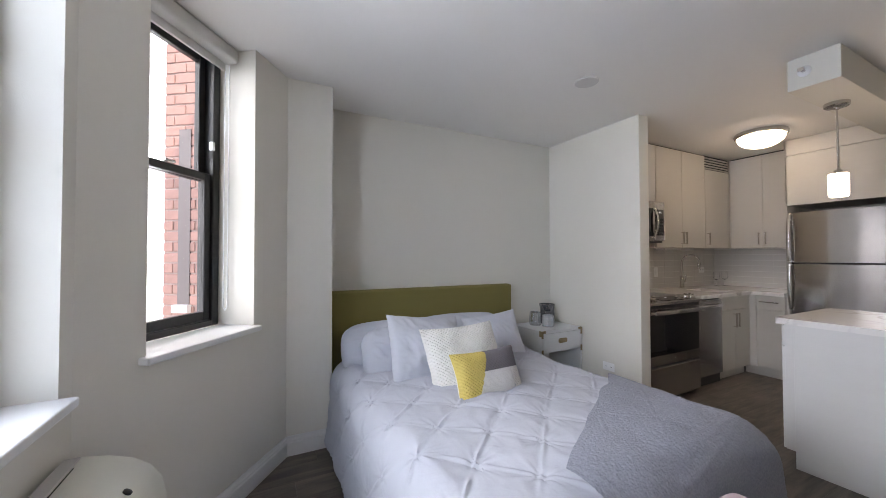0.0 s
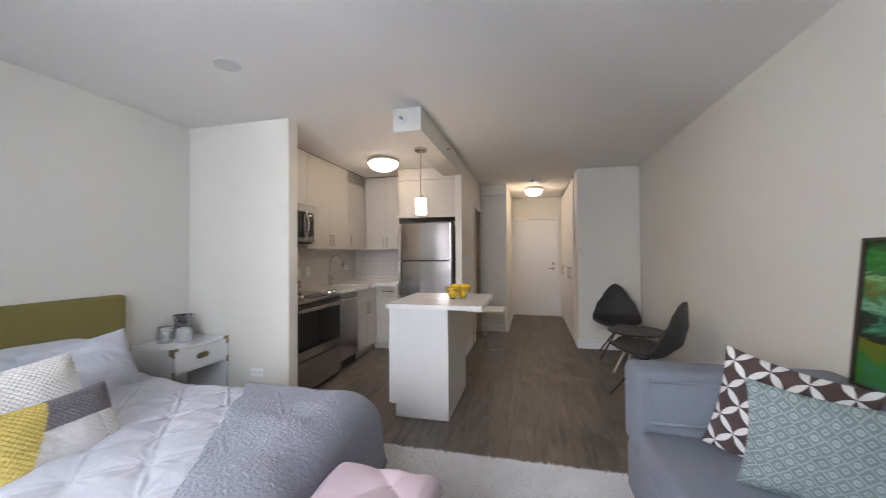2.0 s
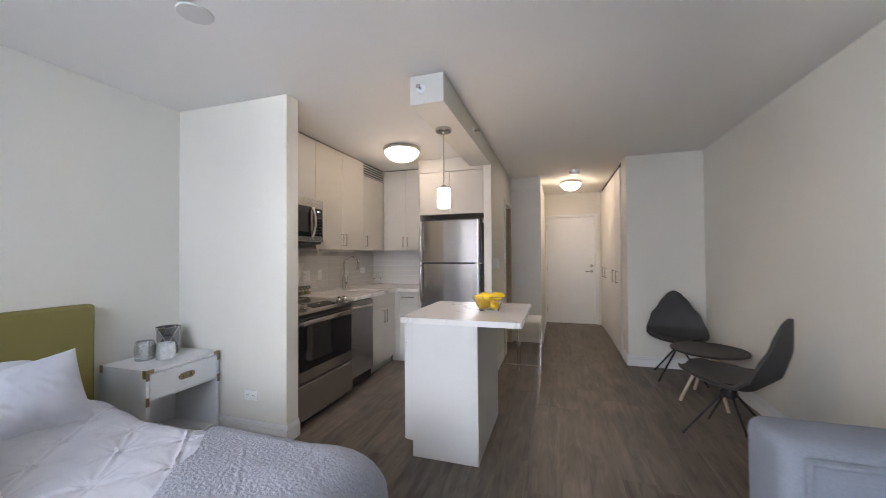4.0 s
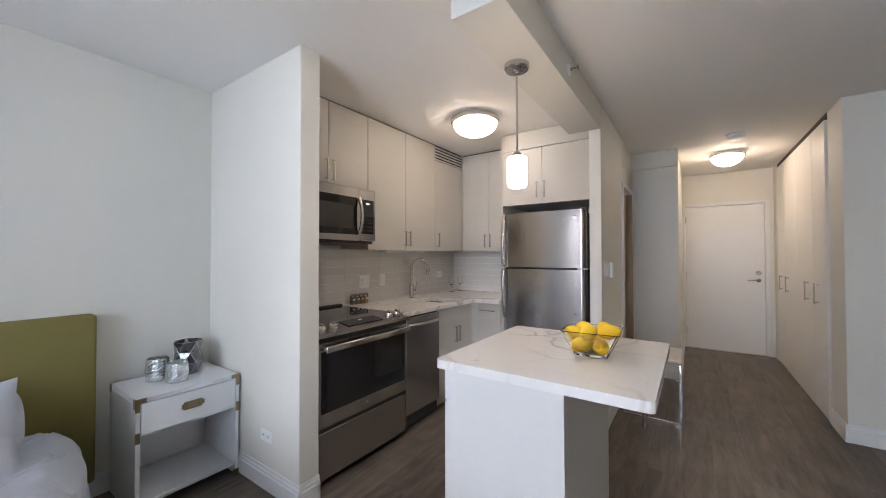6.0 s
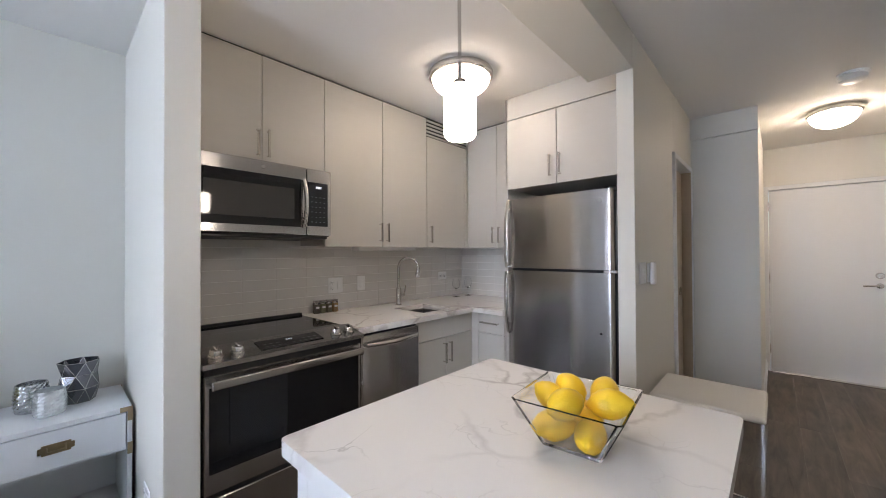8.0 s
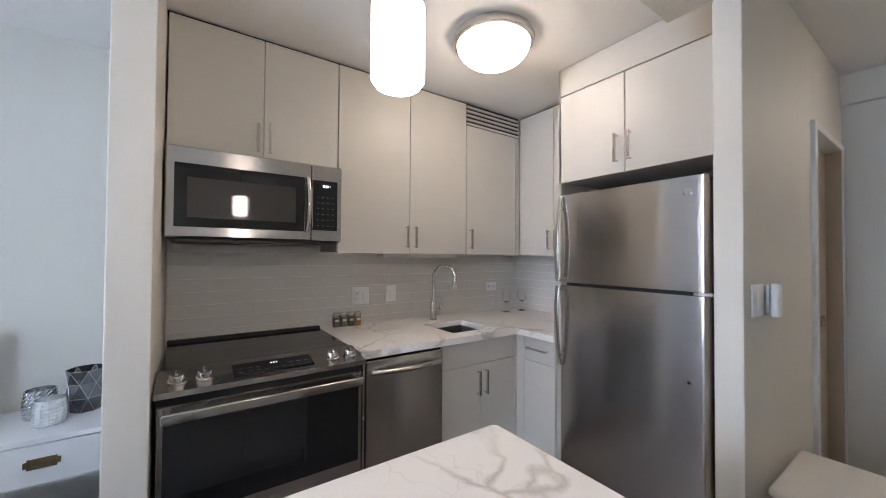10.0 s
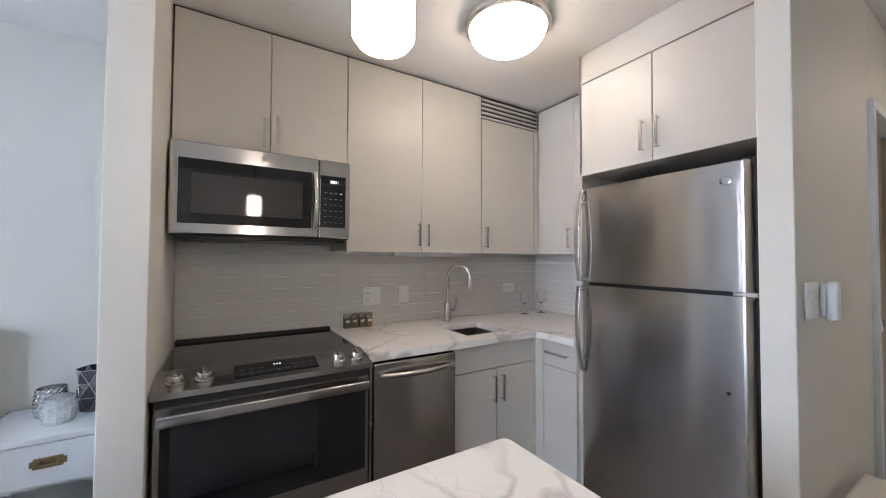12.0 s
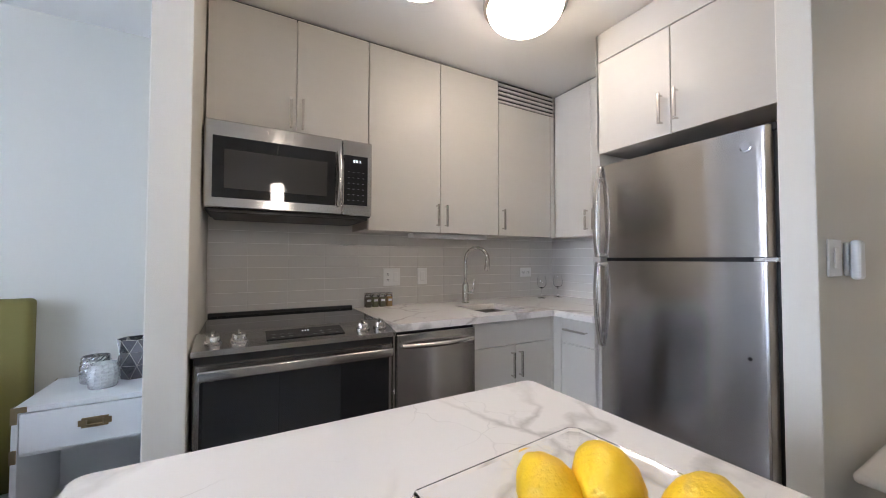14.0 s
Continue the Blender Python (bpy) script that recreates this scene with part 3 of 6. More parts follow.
neck = [(fx, fy, CT1 + 0.14), (fx, fy, CT1 + 0.30)] + [(fx + 0.045 * (1 - math.cos(t)) , fy - 0.075 * (1 - math.cos(t)), CT1 + 0.30 + 0.095 * math.sin(t)) for t in [math.pi * k / 12 for k in range(1, 12)]]
part("spout", tube(neck, 0.0125, 14), NICKEL, fa, smooth=True)
tip = Vector(neck[-1])
part("spray_head", lathe([(0.013, 0), (0.017, -0.03), (0.019, -0.085), (0.016, -0.09), (0, -0.09)], m=Matrix.Translation(tip) @ Matrix.Rotation(0.12, 4, 'X')), NICKEL, fa, smooth=True)
part("lever", join(tube([(fx, fy, CT1 + 0.075), (fx + 0.055, fy - 0.01, CT1 + 0.075)], 0.012), tube([(fx + 0.05, fy - 0.01, CT1 + 0.075), (fx + 0.062, fy - 0.012, CT1 + 0.12), (fx + 0.066, fy - 0.012, CT1 + 0.165)], 0.006)), NICKEL, fa, smooth=True)

# ---- kitchen: wall cabinets ----
FU, UB, UT = 2.298, 1.40, 2.478


def wall_cabinet(label, x0, x1, z0, z1, doors, handles, lattice=False):
    cab = thing("wall_cabinet", ((x0 + x1) / 2, 2.47, z0), label, "cabinet", "kitchen wall cabinets")
    part("body", box(x0 + 0.001, x1 - 0.001, FU + 0.024, 2.642, z0, z1), CABSIDE, cab)
    for (a, b), (hx, ha, hb) in zip(doors, handles):
        dz1 = 2.325 if lattice else z1
        dd = part("door", box(a + 0.002, b - 0.002, FU, FU + 0.019, z0 - 0.008, dz1, 0.002), LAMINATE, cab)
        if hx:
            bar_pull(dd, (hx, FU, ha), (hx, FU, hb), (0, -0.03, 0))
    return cab


wall_cabinet("greige two-door wall cabinet above the microwave", 2.935, 3.716, 1.862, UT, ((2.937, 3.331), (3.331, 3.716)), ((3.303, 1.905, 2.045), (3.360, 1.905, 2.045)))
wall_cabinet("tall greige two-door wall cabinet above the dishwasher", 3.718, 4.650, UB, UT, ((3.718, 4.188), (4.188, 4.650)), ((4.160, 1.440, 1.560), (4.222, 1.440, 1.560)))
gc = wall_cabinet("greige wall cabinet with slatted vent at the top", 4.652, 5.194, UB, UT, ((4.652, 5.15),), ((4.684, 1.440, 1.565),), True)
# near-black plate colours in the shade behind the slats
part("vent_recess", box(4.654, 5.192, FU + 0.012, FU + 0.02, 2.33, UT), DARKGAP, gc)
for i in range(5):
    part("slat", box(4.654, 5.192, FU, FU + 0.012, 2.333 + i * 0.0305, 2.347 + i * 0.0305, 0.001), LAMINATE, gc)
part("corner_strip", box(5.152, 5.194, FU, FU + 0.019, UB - 0.008, 2.325, 0.001), LAMINATE, gc)
XU = 5.196
rc = thing("wall_cabinet", (5.36, 1.97, UB), "greige two-door wall cabinet in the corner", "cabinet", "kitchen wall cabinets")
part("body", box(XU + 0.02, 5.518, 1.644, 2.297, UB, UT), CABSIDE, rc)
for y0, y1, hy in ((1.97, 2.294, 2.000), (1.646, 1.967, 1.937)):
    dd = part("door", box(XU, XU + 0.019, y0, y1, UB - 0.008, UT, 0.002), LAMINATE, rc)
    bar_pull(dd, (XU, hy, 1.440), (XU, hy, 1.565), (-0.03, 0, 0))
XF = 4.83
fc = thing("fridge_cabinet", (5.17, 1.22, 1.82), "greige two-door cabinet above the refrigerator", "cabinet", "kitchen wall cabinets")
part("body", box(XF + 0.02, 5.518, 0.795, 1.62, 1.82, 2.47), CABSIDE, fc)
for y0, y1, hy in ((1.239, 1.636, 1.278), (0.80, 1.235, 1.207)):
    dd = part("door", box(XF, XF + 0.019, y0, y1, 1.815, 2.325, 0.002), LAMINATE, fc)
    bar_pull(dd, (XF, hy, 1.875), (XF, hy, 2.005), (-0.03, 0, 0))
part("top_filler", box(XF, XF + 0.019, 0.80, 1.636, 2.331, CE - 0.003, 0.002), LAMINATE, fc)
part("side_panel", box(XF, 5.518, 1.622, 1.641, 0.0, CE - 0.003, 0.002), LAMINATE, fc)
# solid strip above the cabinets, coloured near-black as the gap's shade
structure("cabinet_gap_shade", join(box(2.932, 5.196, FU + 0.02, 2.643, UT + 0.001, CE - 0.001), box(5.196 + 0.02, 5.518, 1.645, 2.30, UT + 0.001, CE - 0.001)), DARKGAP, "near-black strip coloured as shade above the wall cabinets", "trim")

ul = thing("under_cabinet_light", (4.35, 2.47, 1.365), "slim white light bar under the wall cabinet", "light")
part("housing", box(4.06, 4.64, 2.42, 2.52, 1.368, 1.398, 0.005), PLASTIC, ul)

# ---- microwave ----
mw = thing("microwave", (3.325, 2.42, 1.45), "stainless over-the-range microwave with black glass door", "microwave")
part("body", box(2.943, 3.708, 2.232, 2.635, 1.452, 1.858), BLACK, mw)
dm = part("door", box(2.941, 3.547, 2.20, 2.231, 1.457, 1.856, 0.005), STEELH, mw, "stainless door")
part("door_glass", box(2.972, 3.512, 2.1965, 2.20, 1.503, 1.782, 0.001), BLACKGLASS, dm, "black glass door window")
part("screen", box(3.018, 3.470, 2.194, 2.1965, 1.545, 1.722), SMOKEGLASS, dm)
part("handle", tube(arc((3.528, 2.192, 1.505), (3.528, 2.192, 1.780), (0, -0.034, 0), 12), 0.0125, 12), NICKEL, dm, "bowed metal handle", smooth=True)
cp = part("control_panel", box(3.550, 3.707, 2.20, 2.231, 1.457, 1.856, 0.005), STEELH, mw, "stainless control panel")
part("keypad", box(3.556, 3.682, 2.1965, 2.20, 1.512, 1.775, 0.001), BLACKGLASS, cp, "black keypad")
part("clock_digits", join(box(3.604, 3.614, 2.1955, 2.1966, 1.738, 1.752), box(3.618, 3.628, 2.1955, 2.1966, 1.738, 1.752), box(3.633, 3.635, 2.1955, 2.1966, 1.738, 1.752), box(3.641, 3.643, 2.1955, 2.1966, 1.738, 1.752)), GLOW, cp)
for i in range(4):
    for j in range(6):
        part("legend", box(3.575 + i * 0.026, 3.584 + i * 0.026, 2.1955, 2.1966, 1.535 + j * 0.03, 1.538 + j * 0.03), LEGEND, cp)
part("grille", join(box(2.96, 3.69, 2.215, 2.60, 1.435, 1.452, 0.004)), BLACK, mw, "black underside vent")
part("badge", lathe([(0.012, 0), (0.011, 0.002), (0, 0.002)], seg=20, m=Matrix.Translation((3.30, 2.20, 1.822)) @ Matrix.Rotation(math.pi / 2, 4, 'X')), NICKEL, mw, "round metal badge")

# ---- refrigerator ----
fr = thing("refrigerator", (5.15, 1.235, 0), "stainless top-freezer refrigerator with black sides", "refrigerator")
part("body", box(4.868, 5.48, 0.868, 1.612, 0.03, 1.715, 0.004), BLACK, fr, "black cabinet")


def fridge_door(name, z0, z1):
    bm = bmesh.new()
    n = 40
    ys = [1.242 + 0.370 * math.sin(math.pi / 2 * math.sin(math.pi / 2 * (2 * i / n - 1))) for i in range(n + 1)]
    front = []
    for y in ys:
        t = (y - 1.242) / 0.370
        x = 4.800 + 0.002 * t * t + 0.018 * abs(t) ** 60
        front.append(x)
    rows = [[bm.verts.new((x, y, z)) for x, y in zip(front, ys)] for z in (z0, z1)]
    back = [[bm.verts.new((4.864, y, z)) for y in (ys[0], ys[-1])] for z in (z0, z1)]
    for i in range(n):
        bm.faces.new((rows[0][i], rows[0][i + 1], rows[1][i + 1], rows[1][i]))
    bm.faces.new([*rows[0], back[0][1], back[0][0]])
    bm.faces.new([*rows[1], back[1][1], back[1][0]])
    bm.faces.new((rows[0][0], rows[1][0], back[1][0], back[0][0]))
    bm.faces.new((rows[0][-1], rows[1][-1], back[1][1], back[0][1]))
    bm.faces.new((back[0][0], back[0][1], back[1][1], back[1][0]))
    return part(name, bm, STEEL, fr, "gently bowed brushed stainless door", smooth=True)


fz = fridge_door("freezer_door", 1.236, 1.735)
fd = fridge_door("fresh_food_door", 0.09, 1.218)
part("gasket", box(4.86, 4.868, 0.86, 1.605, 0.09, 1.73), BLACK, fr)


def strap(path, y0, y1, th):
    """A flat bowed strip of metal that follows (x, z) points between y0 and y1."""
    bm = bmesh.new()
    pts = []
    n = 28
    for k in range(n + 1):
        f = k / n * (len(path) - 1)
        i = min(int(f), len(path) - 2)
        a, b = path[i], path[i + 1]
        p0, p1 = path[max(0, i - 1)], path[min(len(path) - 1, i + 2)]
        u = f - i
        pts.append([0.5 * (2 * a[c] + (b[c] - p0[c]) * u + (2 * p0[c] - 5 * a[c] + 4 * b[c] - p1[c]) * u * u + (3 * a[c] - p0[c] - 3 * b[c] + p1[c]) * u ** 3) for c in (0, 1)])
    ym, hw = (y0 + y1) / 2, (y1 - y0) / 2
    rings = []
    for x, z in pts:
        ring = []
        for m in range(16):
            t = 2 * math.pi * m / 16
            cy, cx = math.cos(t), math.sin(t)
            ring.append(bm.verts.new((x + th / 2 * math.copysign(abs(cx) ** 0.6, cx), ym + hw * math.copysign(abs(cy) ** 0.35, cy), z)))
        rings.append(ring)
    for a, b in zip(rings, rings[1:]):
        for m in range(16):
            bm.faces.new((a[m], a[(m + 1) % 16], b[(m + 1) % 16], b[m]))
    bm.faces.new(rings[0])
    bm.faces.new(rings[-1])
    return bm


part("handle", join(strap([(4.768, 1.240), (4.757, 1.33), (4.753, 1.45), (4.762, 1.58), (4.785, 1.70), (4.796, 1.732)], 1.582, 1.609, 0.013),
                    box(4.768, 4.812, 1.585, 1.606, 1.241, 1.262, 0.003), box(4.775, 4.812, 1.587, 1.604, 1.655, 1.675, 0.003)), NICKEL, fz, "long bowed metal strap handle", smooth=True)
part("handle", join(strap([(4.768, 1.214), (4.757, 1.13), (4.753, 1.01), (4.762, 0.90), (4.783, 0.79), (4.795, 0.762)], 1.582, 1.609, 0.013),
                    box(4.768, 4.812, 1.585, 1.606, 1.192, 1.213, 0.003), box(4.775, 4.812, 1.587, 1.604, 0.815, 0.835, 0.003)), NICKEL, fd, "long bowed metal strap handle", smooth=True)
part("badge", lathe([(0.019, 0), (0.019, 0.003), (0.015, 0.004), (0, 0.004)], seg=24, m=Matrix.Translation((4.8015, 0.945, 1.665)) @ Matrix.Rotation(-math.pi / 2, 4, 'Y')), CHROME, fz, "round chrome badge")
part("lock_dimple", lathe([(0.008, 0), (0.006, 0.003), (0, 0.003)], seg=14, m=Matrix.Translation((4.8015, 0.945, 0.845)) @ Matrix.Rotation(-math.pi / 2, 4, 'Y')), BLACK, fd, "small dark dot")
part("hinge_cover", box(4.84, 4.90, 0.856, 0.90, 1.716, 1.75, 0.006), BLACK, fr)
part("mid_hinge", box(4.805, 4.868, 0.853, 0.93, 1.2185, 1.2355, 0.002), NICKEL, fr)
part("toe_grille", box(4.875, 4.89, 0.86, 1.605, 0.0, 0.085), BLACK, fr)

# ---- island ----
isl = thing("kitchen_island", (3.31, 0.735, 0), "greige island cabinet with drawer and doors to the kitchen", "kitchen island")
ISLP = mat("pale_grey_island_laminate", (0.66, 0.645, 0.62), 0.42, 0, 0.02, 3, 0.04, 300, aniso=(1, 1, 8))
part("end_panel", join(box(2.912, 2.932, 0.495, 0.935, 0.0, 0.876, 0.001), box(2.912, 2.932, 0.935, 0.978, 0.105, 0.876, 0.001)), ISLP, isl)
part("back_panel", box(2.932, 3.69, 0.495, 0.515, 0.0, 0.876, 0.001), ISLP, isl)
part("end_panel", box(3.67, 3.69, 0.515, 0.975, 0.0, 0.876, 0.001), ISLP, isl)
part("body", box(2.933, 3.669, 0.517, 0.972, 0.10, 0.874), CABSIDE, isl)
for x0, x1 in ((2.917, 3.306), (3.31, 3.687)):
    dd = part("drawer", box(x0, x1, 0.975, 0.994, 0.742, 0.868, 0.002), ISLP, isl)
    bar_pull(dd, ((x0 + x1) / 2 - 0.06, 0.994, 0.805), ((x0 + x1) / 2 + 0.06, 0.994, 0.805), (0, 0.03, 0))
    dd = part("door", box(x0, x1, 0.975, 0.994, 0.107, 0.737, 0.002), ISLP, isl)
part("kick", box(2.933, 3.669, 0.91, 0.925, 0.0, 0.10), ISLP, isl)
slab = box(2.885, 3.748, 0.222, 1.020, 0.8775, 0.914)
vert = [e for e in slab.edges if abs(e.verts[0].co.z - e.verts[1].co.z) > 0.02]
bmesh.ops.bevel(slab, geom=vert, offset=0.018, segments=5, affect='EDGES', profile=0.5)
tagged(part("island_countertop", slab, QUARTZ), "white veined quartz island top with an overhang", "countertop")

# ---- ceiling lights ----
def flush_light(x, y, r, label, bowl):
    f = thing("ceiling_light", (x, y, CE), label, "ceiling light", "flush ceiling lights")
    part("rim", lathe([(r * 0.86, 0), (r * 0.97, -0.004), (r, -0.02), (r * 0.98, -0.040), (r * 0.90, -0.046), (r * 0.86, -0.03)], (x, y, CE), 48), NICKEL, f, "brushed nickel rim", smooth=True)
    prof = [(r * 0.90, -0.042)] + [(r * 0.89 * math.cos(t), -0.044 - 0.108 * math.sin(t)) for t in [math.pi / 2 * k / 10 for k in range(1, 10)]] + [(0, -0.152)]
    part("shade", lathe(prof, (x, y, CE), 48), bowl, f, "lit frosted glass bowl", smooth=True)


flush_light(4.28, 1.615, 0.205, "round flush ceiling light with glowing frosted bowl", LAMPGLASS)
flush_light(6.80, -0.205, 0.165, "small round flush ceiling light in the hallway, lit", HALLGLASS)
pl = thing("pendant_light", (3.345, 0.845, 2.305), "nickel pendant with a lit opal glass cylinder", "pendant light")
part("canopy", lathe([(0.062, 0), (0.062, -0.022), (0.056, -0.028), (0.012, -0.03), (0.01, -0.045), (0, -0.045)], (3.345, 0.845, 2.305)), NICKEL, pl, smooth=True)
part("rod", tube([(3.345, 0.845, 2.27), (3.345, 0.845, 1.84)], 0.0055), NICKEL, pl, smooth=True)
part("cap", lathe([(0.018, 1.862), (0.022, 1.852), (0.022, 1.836), (0, 1.836)], (3.345, 0.845, 0), 24), NICKEL, pl, smooth=True)
part("shade", lathe([(0.0, 1.838), (0.044, 1.838), (0.048, 1.832), (0.048, 1.699), (0.040, 1.688), (0.0, 1.686)], (3.345, 0.845, 0), 32), PENDGLASS, pl, "lit white opal glass cylinder", smooth=True)

# ---- small kitchen things ----
BX, BY, BZ = 3.342, 0.493, 0.915


def bowl_loop(bm, r, z):
    """A square with cut corners, turned a little against the island."""
    pts = []
    for k in range(4):
        for e in (-0.04, 0.04):
            a = math.radians(50 + 90 * k) + e
            pts.append(bm.verts.new((BX + r * math.cos(a), BY + r * math.sin(a), BZ + z)))
    return pts


bowl = bmesh.new()
loops = [bowl_loop(bowl, r, z) for r, z in ((0.088, 0.0), (0.158, 0.106), (0.156, 0.1085), (0.151, 0.106), (0.083, 0.009))]
for a, b in zip(loops, loops[1:]):
    for i in range(8):
        bowl.faces.new((a[i], a[(i + 1) % 8], b[(i + 1) % 8], b[i]))
bowl.faces.new(loops[0])
bowl.faces.new(loops[-1])
tagged(part("fruit_bowl", bowl, GLASS), "clear square glass bowl on the island", "bowl")
LEMON = mat("bright_yellow_lemon_peel", (0.90, 0.56, 0.02), 0.42, 0, 0.07, 9, 0.35, 160)


def lemon(x, y, z, rx, rz):
    prof = [(0, -0.052), (0.006, -0.049), (0.010, -0.043), (0.022, -0.033), (0.030, -0.017), (0.033, 0.0), (0.030, 0.017), (0.022, 0.033), (0.012, 0.043), (0.008, 0.048), (0, 0.051)]
    tagged(part("lemon", lathe(prof, seg=22, m=pose(x, y, z, rx, 0, rz)), LEMON, smooth=True), "ripe yellow lemon in the glass bowl", "lemon", "lemons in the bowl")


for dx, dy, dz, rx, rz in ((-0.050, 0.036, 0.044, 84, 20), (-0.046, -0.044, 0.044, 86, 100), (0.048, 0.000, 0.044, 88, 150),
                           (0.020, 0.080, 0.076, 76, 165), (-0.062, 0.004, 0.102, 84, 70), (0.064, 0.046, 0.092, 76, 150), (0.084, -0.030, 0.094, 70, 100), (0.012, -0.064, 0.098, 80, 20)):
    lemon(BX + dx, BY + dy, BZ + dz, rx, rz)

SPICE = [mat("spice_" + n, c, 0.6, 0, 0.3, 160) for n, c in (("pepper", (0.20, 0.17, 0.13)), ("herbs", (0.27, 0.27, 0.16)), ("oregano", (0.24, 0.22, 0.14)), ("turmeric", (0.45, 0.29, 0.12)))]
for i in range(4):
    x, y = 3.812 + i * 0.047, 2.585 - i * 0.003
    j = thing("spice_jar", (x, y, CT1), "small square glass spice jar with metal lid", "spice jar", "spice jars on the worktop")
    part("jar", box(x - 0.019, x + 0.019, y - 0.019, y + 0.019, CT1 + 0.0005, CT1 + 0.078, 0.004, 2), GLASS, j)
    part("spice", box(x - 0.0165, x + 0.0165, y - 0.0165, y + 0.0165, CT1 + 0.003, CT1 + 0.066), SPICE[i], j, "dried ground spice")
    part("lid", box(x - 0.0185, x + 0.0185, y - 0.0185, y + 0.0185, CT1 + 0.0785, CT1 + 0.094, 0.003), NICKEL, j, "square metal lid")
    part("paper_label", box(x - 0.012, x + 0.012, y - 0.0205, y - 0.0195, CT1 + 0.038, CT1 + 0.052), PLASTIC, j, "small white label")
for gx, gy in ((5.222, 2.47), (5.395, 2.46)):
    g = thing("wine_glass", (gx, gy, CT1), "clear stemmed wine glass on the worktop", "wine glass", "wine glasses")
    part("foot", lathe([(0.034, 0.0005), (0.033, 0.003), (0.008, 0.006), (0.004, 0.012), (0.0035, 0.07), (0.008, 0.078), (0, 0.078)], (gx, gy, CT1), 24), GLASS, g, smooth=True)
    part("cup", lathe([(0.004, 0.0785), (0.024, 0.088), (0.036, 0.110), (0.037, 0.135), (0.029, 0.178), (0.028, 0.178), (0.036, 0.135), (0.035, 0.111), (0.023, 0.090), (0, 0.082)], (gx, gy, CT1), 24), GLASS, g, smooth=True)


def wall_plate(kind_label, x0, x1, z0, z1, y, sockets=True, rocker=False):
    p = thing("outlet_plate" if sockets else "switch_plate", ((x0 + x1) / 2, y, (z0 + z1) / 2), kind_label, "outlet" if sockets else "switch")
    part("plate", box(x0, x1, y - 0.006, y, z0, z1, 0.002), PLASTIC, p)
    w, h = x1 - x0, z1 - z0
    horizontal = w > h * 1.4
    cx, cz = (x0 + x1) / 2, (z0 + z1) / 2
    if sockets:
        scx = cx - (0.028 if w > 0.1 and not horizontal else 0)
        for s in (-1, 1):
            a, b = (scx + s * 0.027, cz) if horizontal else (scx, cz + s * 0.02)
            part("socket", box(a - 0.015, a + 0.015, y - 0.0085, y - 0.006, b - 0.014, b + 0.014, 0.003), PLASTIC, p)
            part("slots", join(box(a - 0.007, a - 0.004, y - 0.009, y - 0.0086, b - 0.004, b + 0.006), box(a + 0.004, a + 0.007, y - 0.009, y - 0.0086, b - 0.004, b + 0.006), box(a - 0.002, a + 0.002, y - 0.009, y - 0.0086, b - 0.011, b - 0.007)), BLACK, p)
    if rocker:
        rcx = cx + (0.028 if sockets else 0)
        part("rocker", box(rcx - 0.015, rcx + 0.015, y - 0.010, y - 0.006, cz - 0.032, cz + 0.032, 0.002), PLASTIC, p)
    return p


YT = 2.634
wall_plate("white double outlet and switch plate on tiles", 3.930, 4.054, 1.045, 1.163, YT, True, True)
wall_plate("white rocker switch plate on tiles", 4.185, 4.262, 1.048, 1.164, YT, False, True)
wall_plate("white horizontal outlet plate on tiles", 5.132, 5.256, 1.080, 1.156, YT)
wall_plate("white light switch plate by the bathroom", 4.635, 4.75, 1.175, 1.29, 0.689, False, True)
ic = thing("wall_intercom", (4.93, 0.689, 1.22), "white wall intercom handset on cradle", "intercom")
part("cradle", box(4.785, 4.905, 0.678, 0.689, 1.175, 1.283, 0.004), PLASTIC, ic)
part("handset", box(4.795, 4.852, 0.652, 0.678, 1.163, 1.290, 0.011, 3), PLASTIC, ic)
op = thing("outlet_plate", (2.81, 2.178, 0.30), "white horizontal wall outlet beside the nightstand", "outlet")
part("plate", box(2.804, 2.81, 2.118, 2.238, 0.265, 0.338, 0.002), PLASTIC, op)
for s in (-1, 1):
    part("socket", box(2.8015, 2.804, 2.178 + s * 0.027 - 0.014, 2.178 + s * 0.027 + 0.014, 0.287, 0.316, 0.002), PLASTIC, op)
    part("slots", join(box(2.801, 2.8014, 2.174 + s * 0.027 - 0.004, 2.174 + s * 0.027 - 0.001, 0.297, 0.307), box(2.801, 2.8014, 2.178 + s * 0.027 + 0.004, 2.178 + s * 0.027 + 0.007, 0.297, 0.307)), BLACK, op)

# ---- ceiling fixtures ----
DISCP = mat("off_white_cover_plate", (0.62, 0.605, 0.585), 0.5, 0, 0.02)
dk = thing("ceiling_disc", (1.962, 1.658, CE), "flat white round ceiling cover plate", "ceiling cover")
part("plate", lathe([(0.078, 0), (0.078, -0.006), (0.075, -0.009), (0, -0.009)], (1.962, 1.658, CE), 40), DISCP, dk)
sm = thing("smoke_detector", (6.02, -0.225, CE), "round white smoke detector on the ceiling", "smoke detector")
part("base", lathe([(0.075, 0), (0.075, -0.012), (0.070, -0.014)], (6.02, -0.225, CE), 36), PLASTIC, sm, smooth=True)
part("body", lathe([(0.062, -0.0145), (0.066, -0.022), (0.064, -0.048), (0.052, -0.055), (0, -0.055)], (6.02, -0.225, CE), 36), PLASTIC, sm, smooth=True)


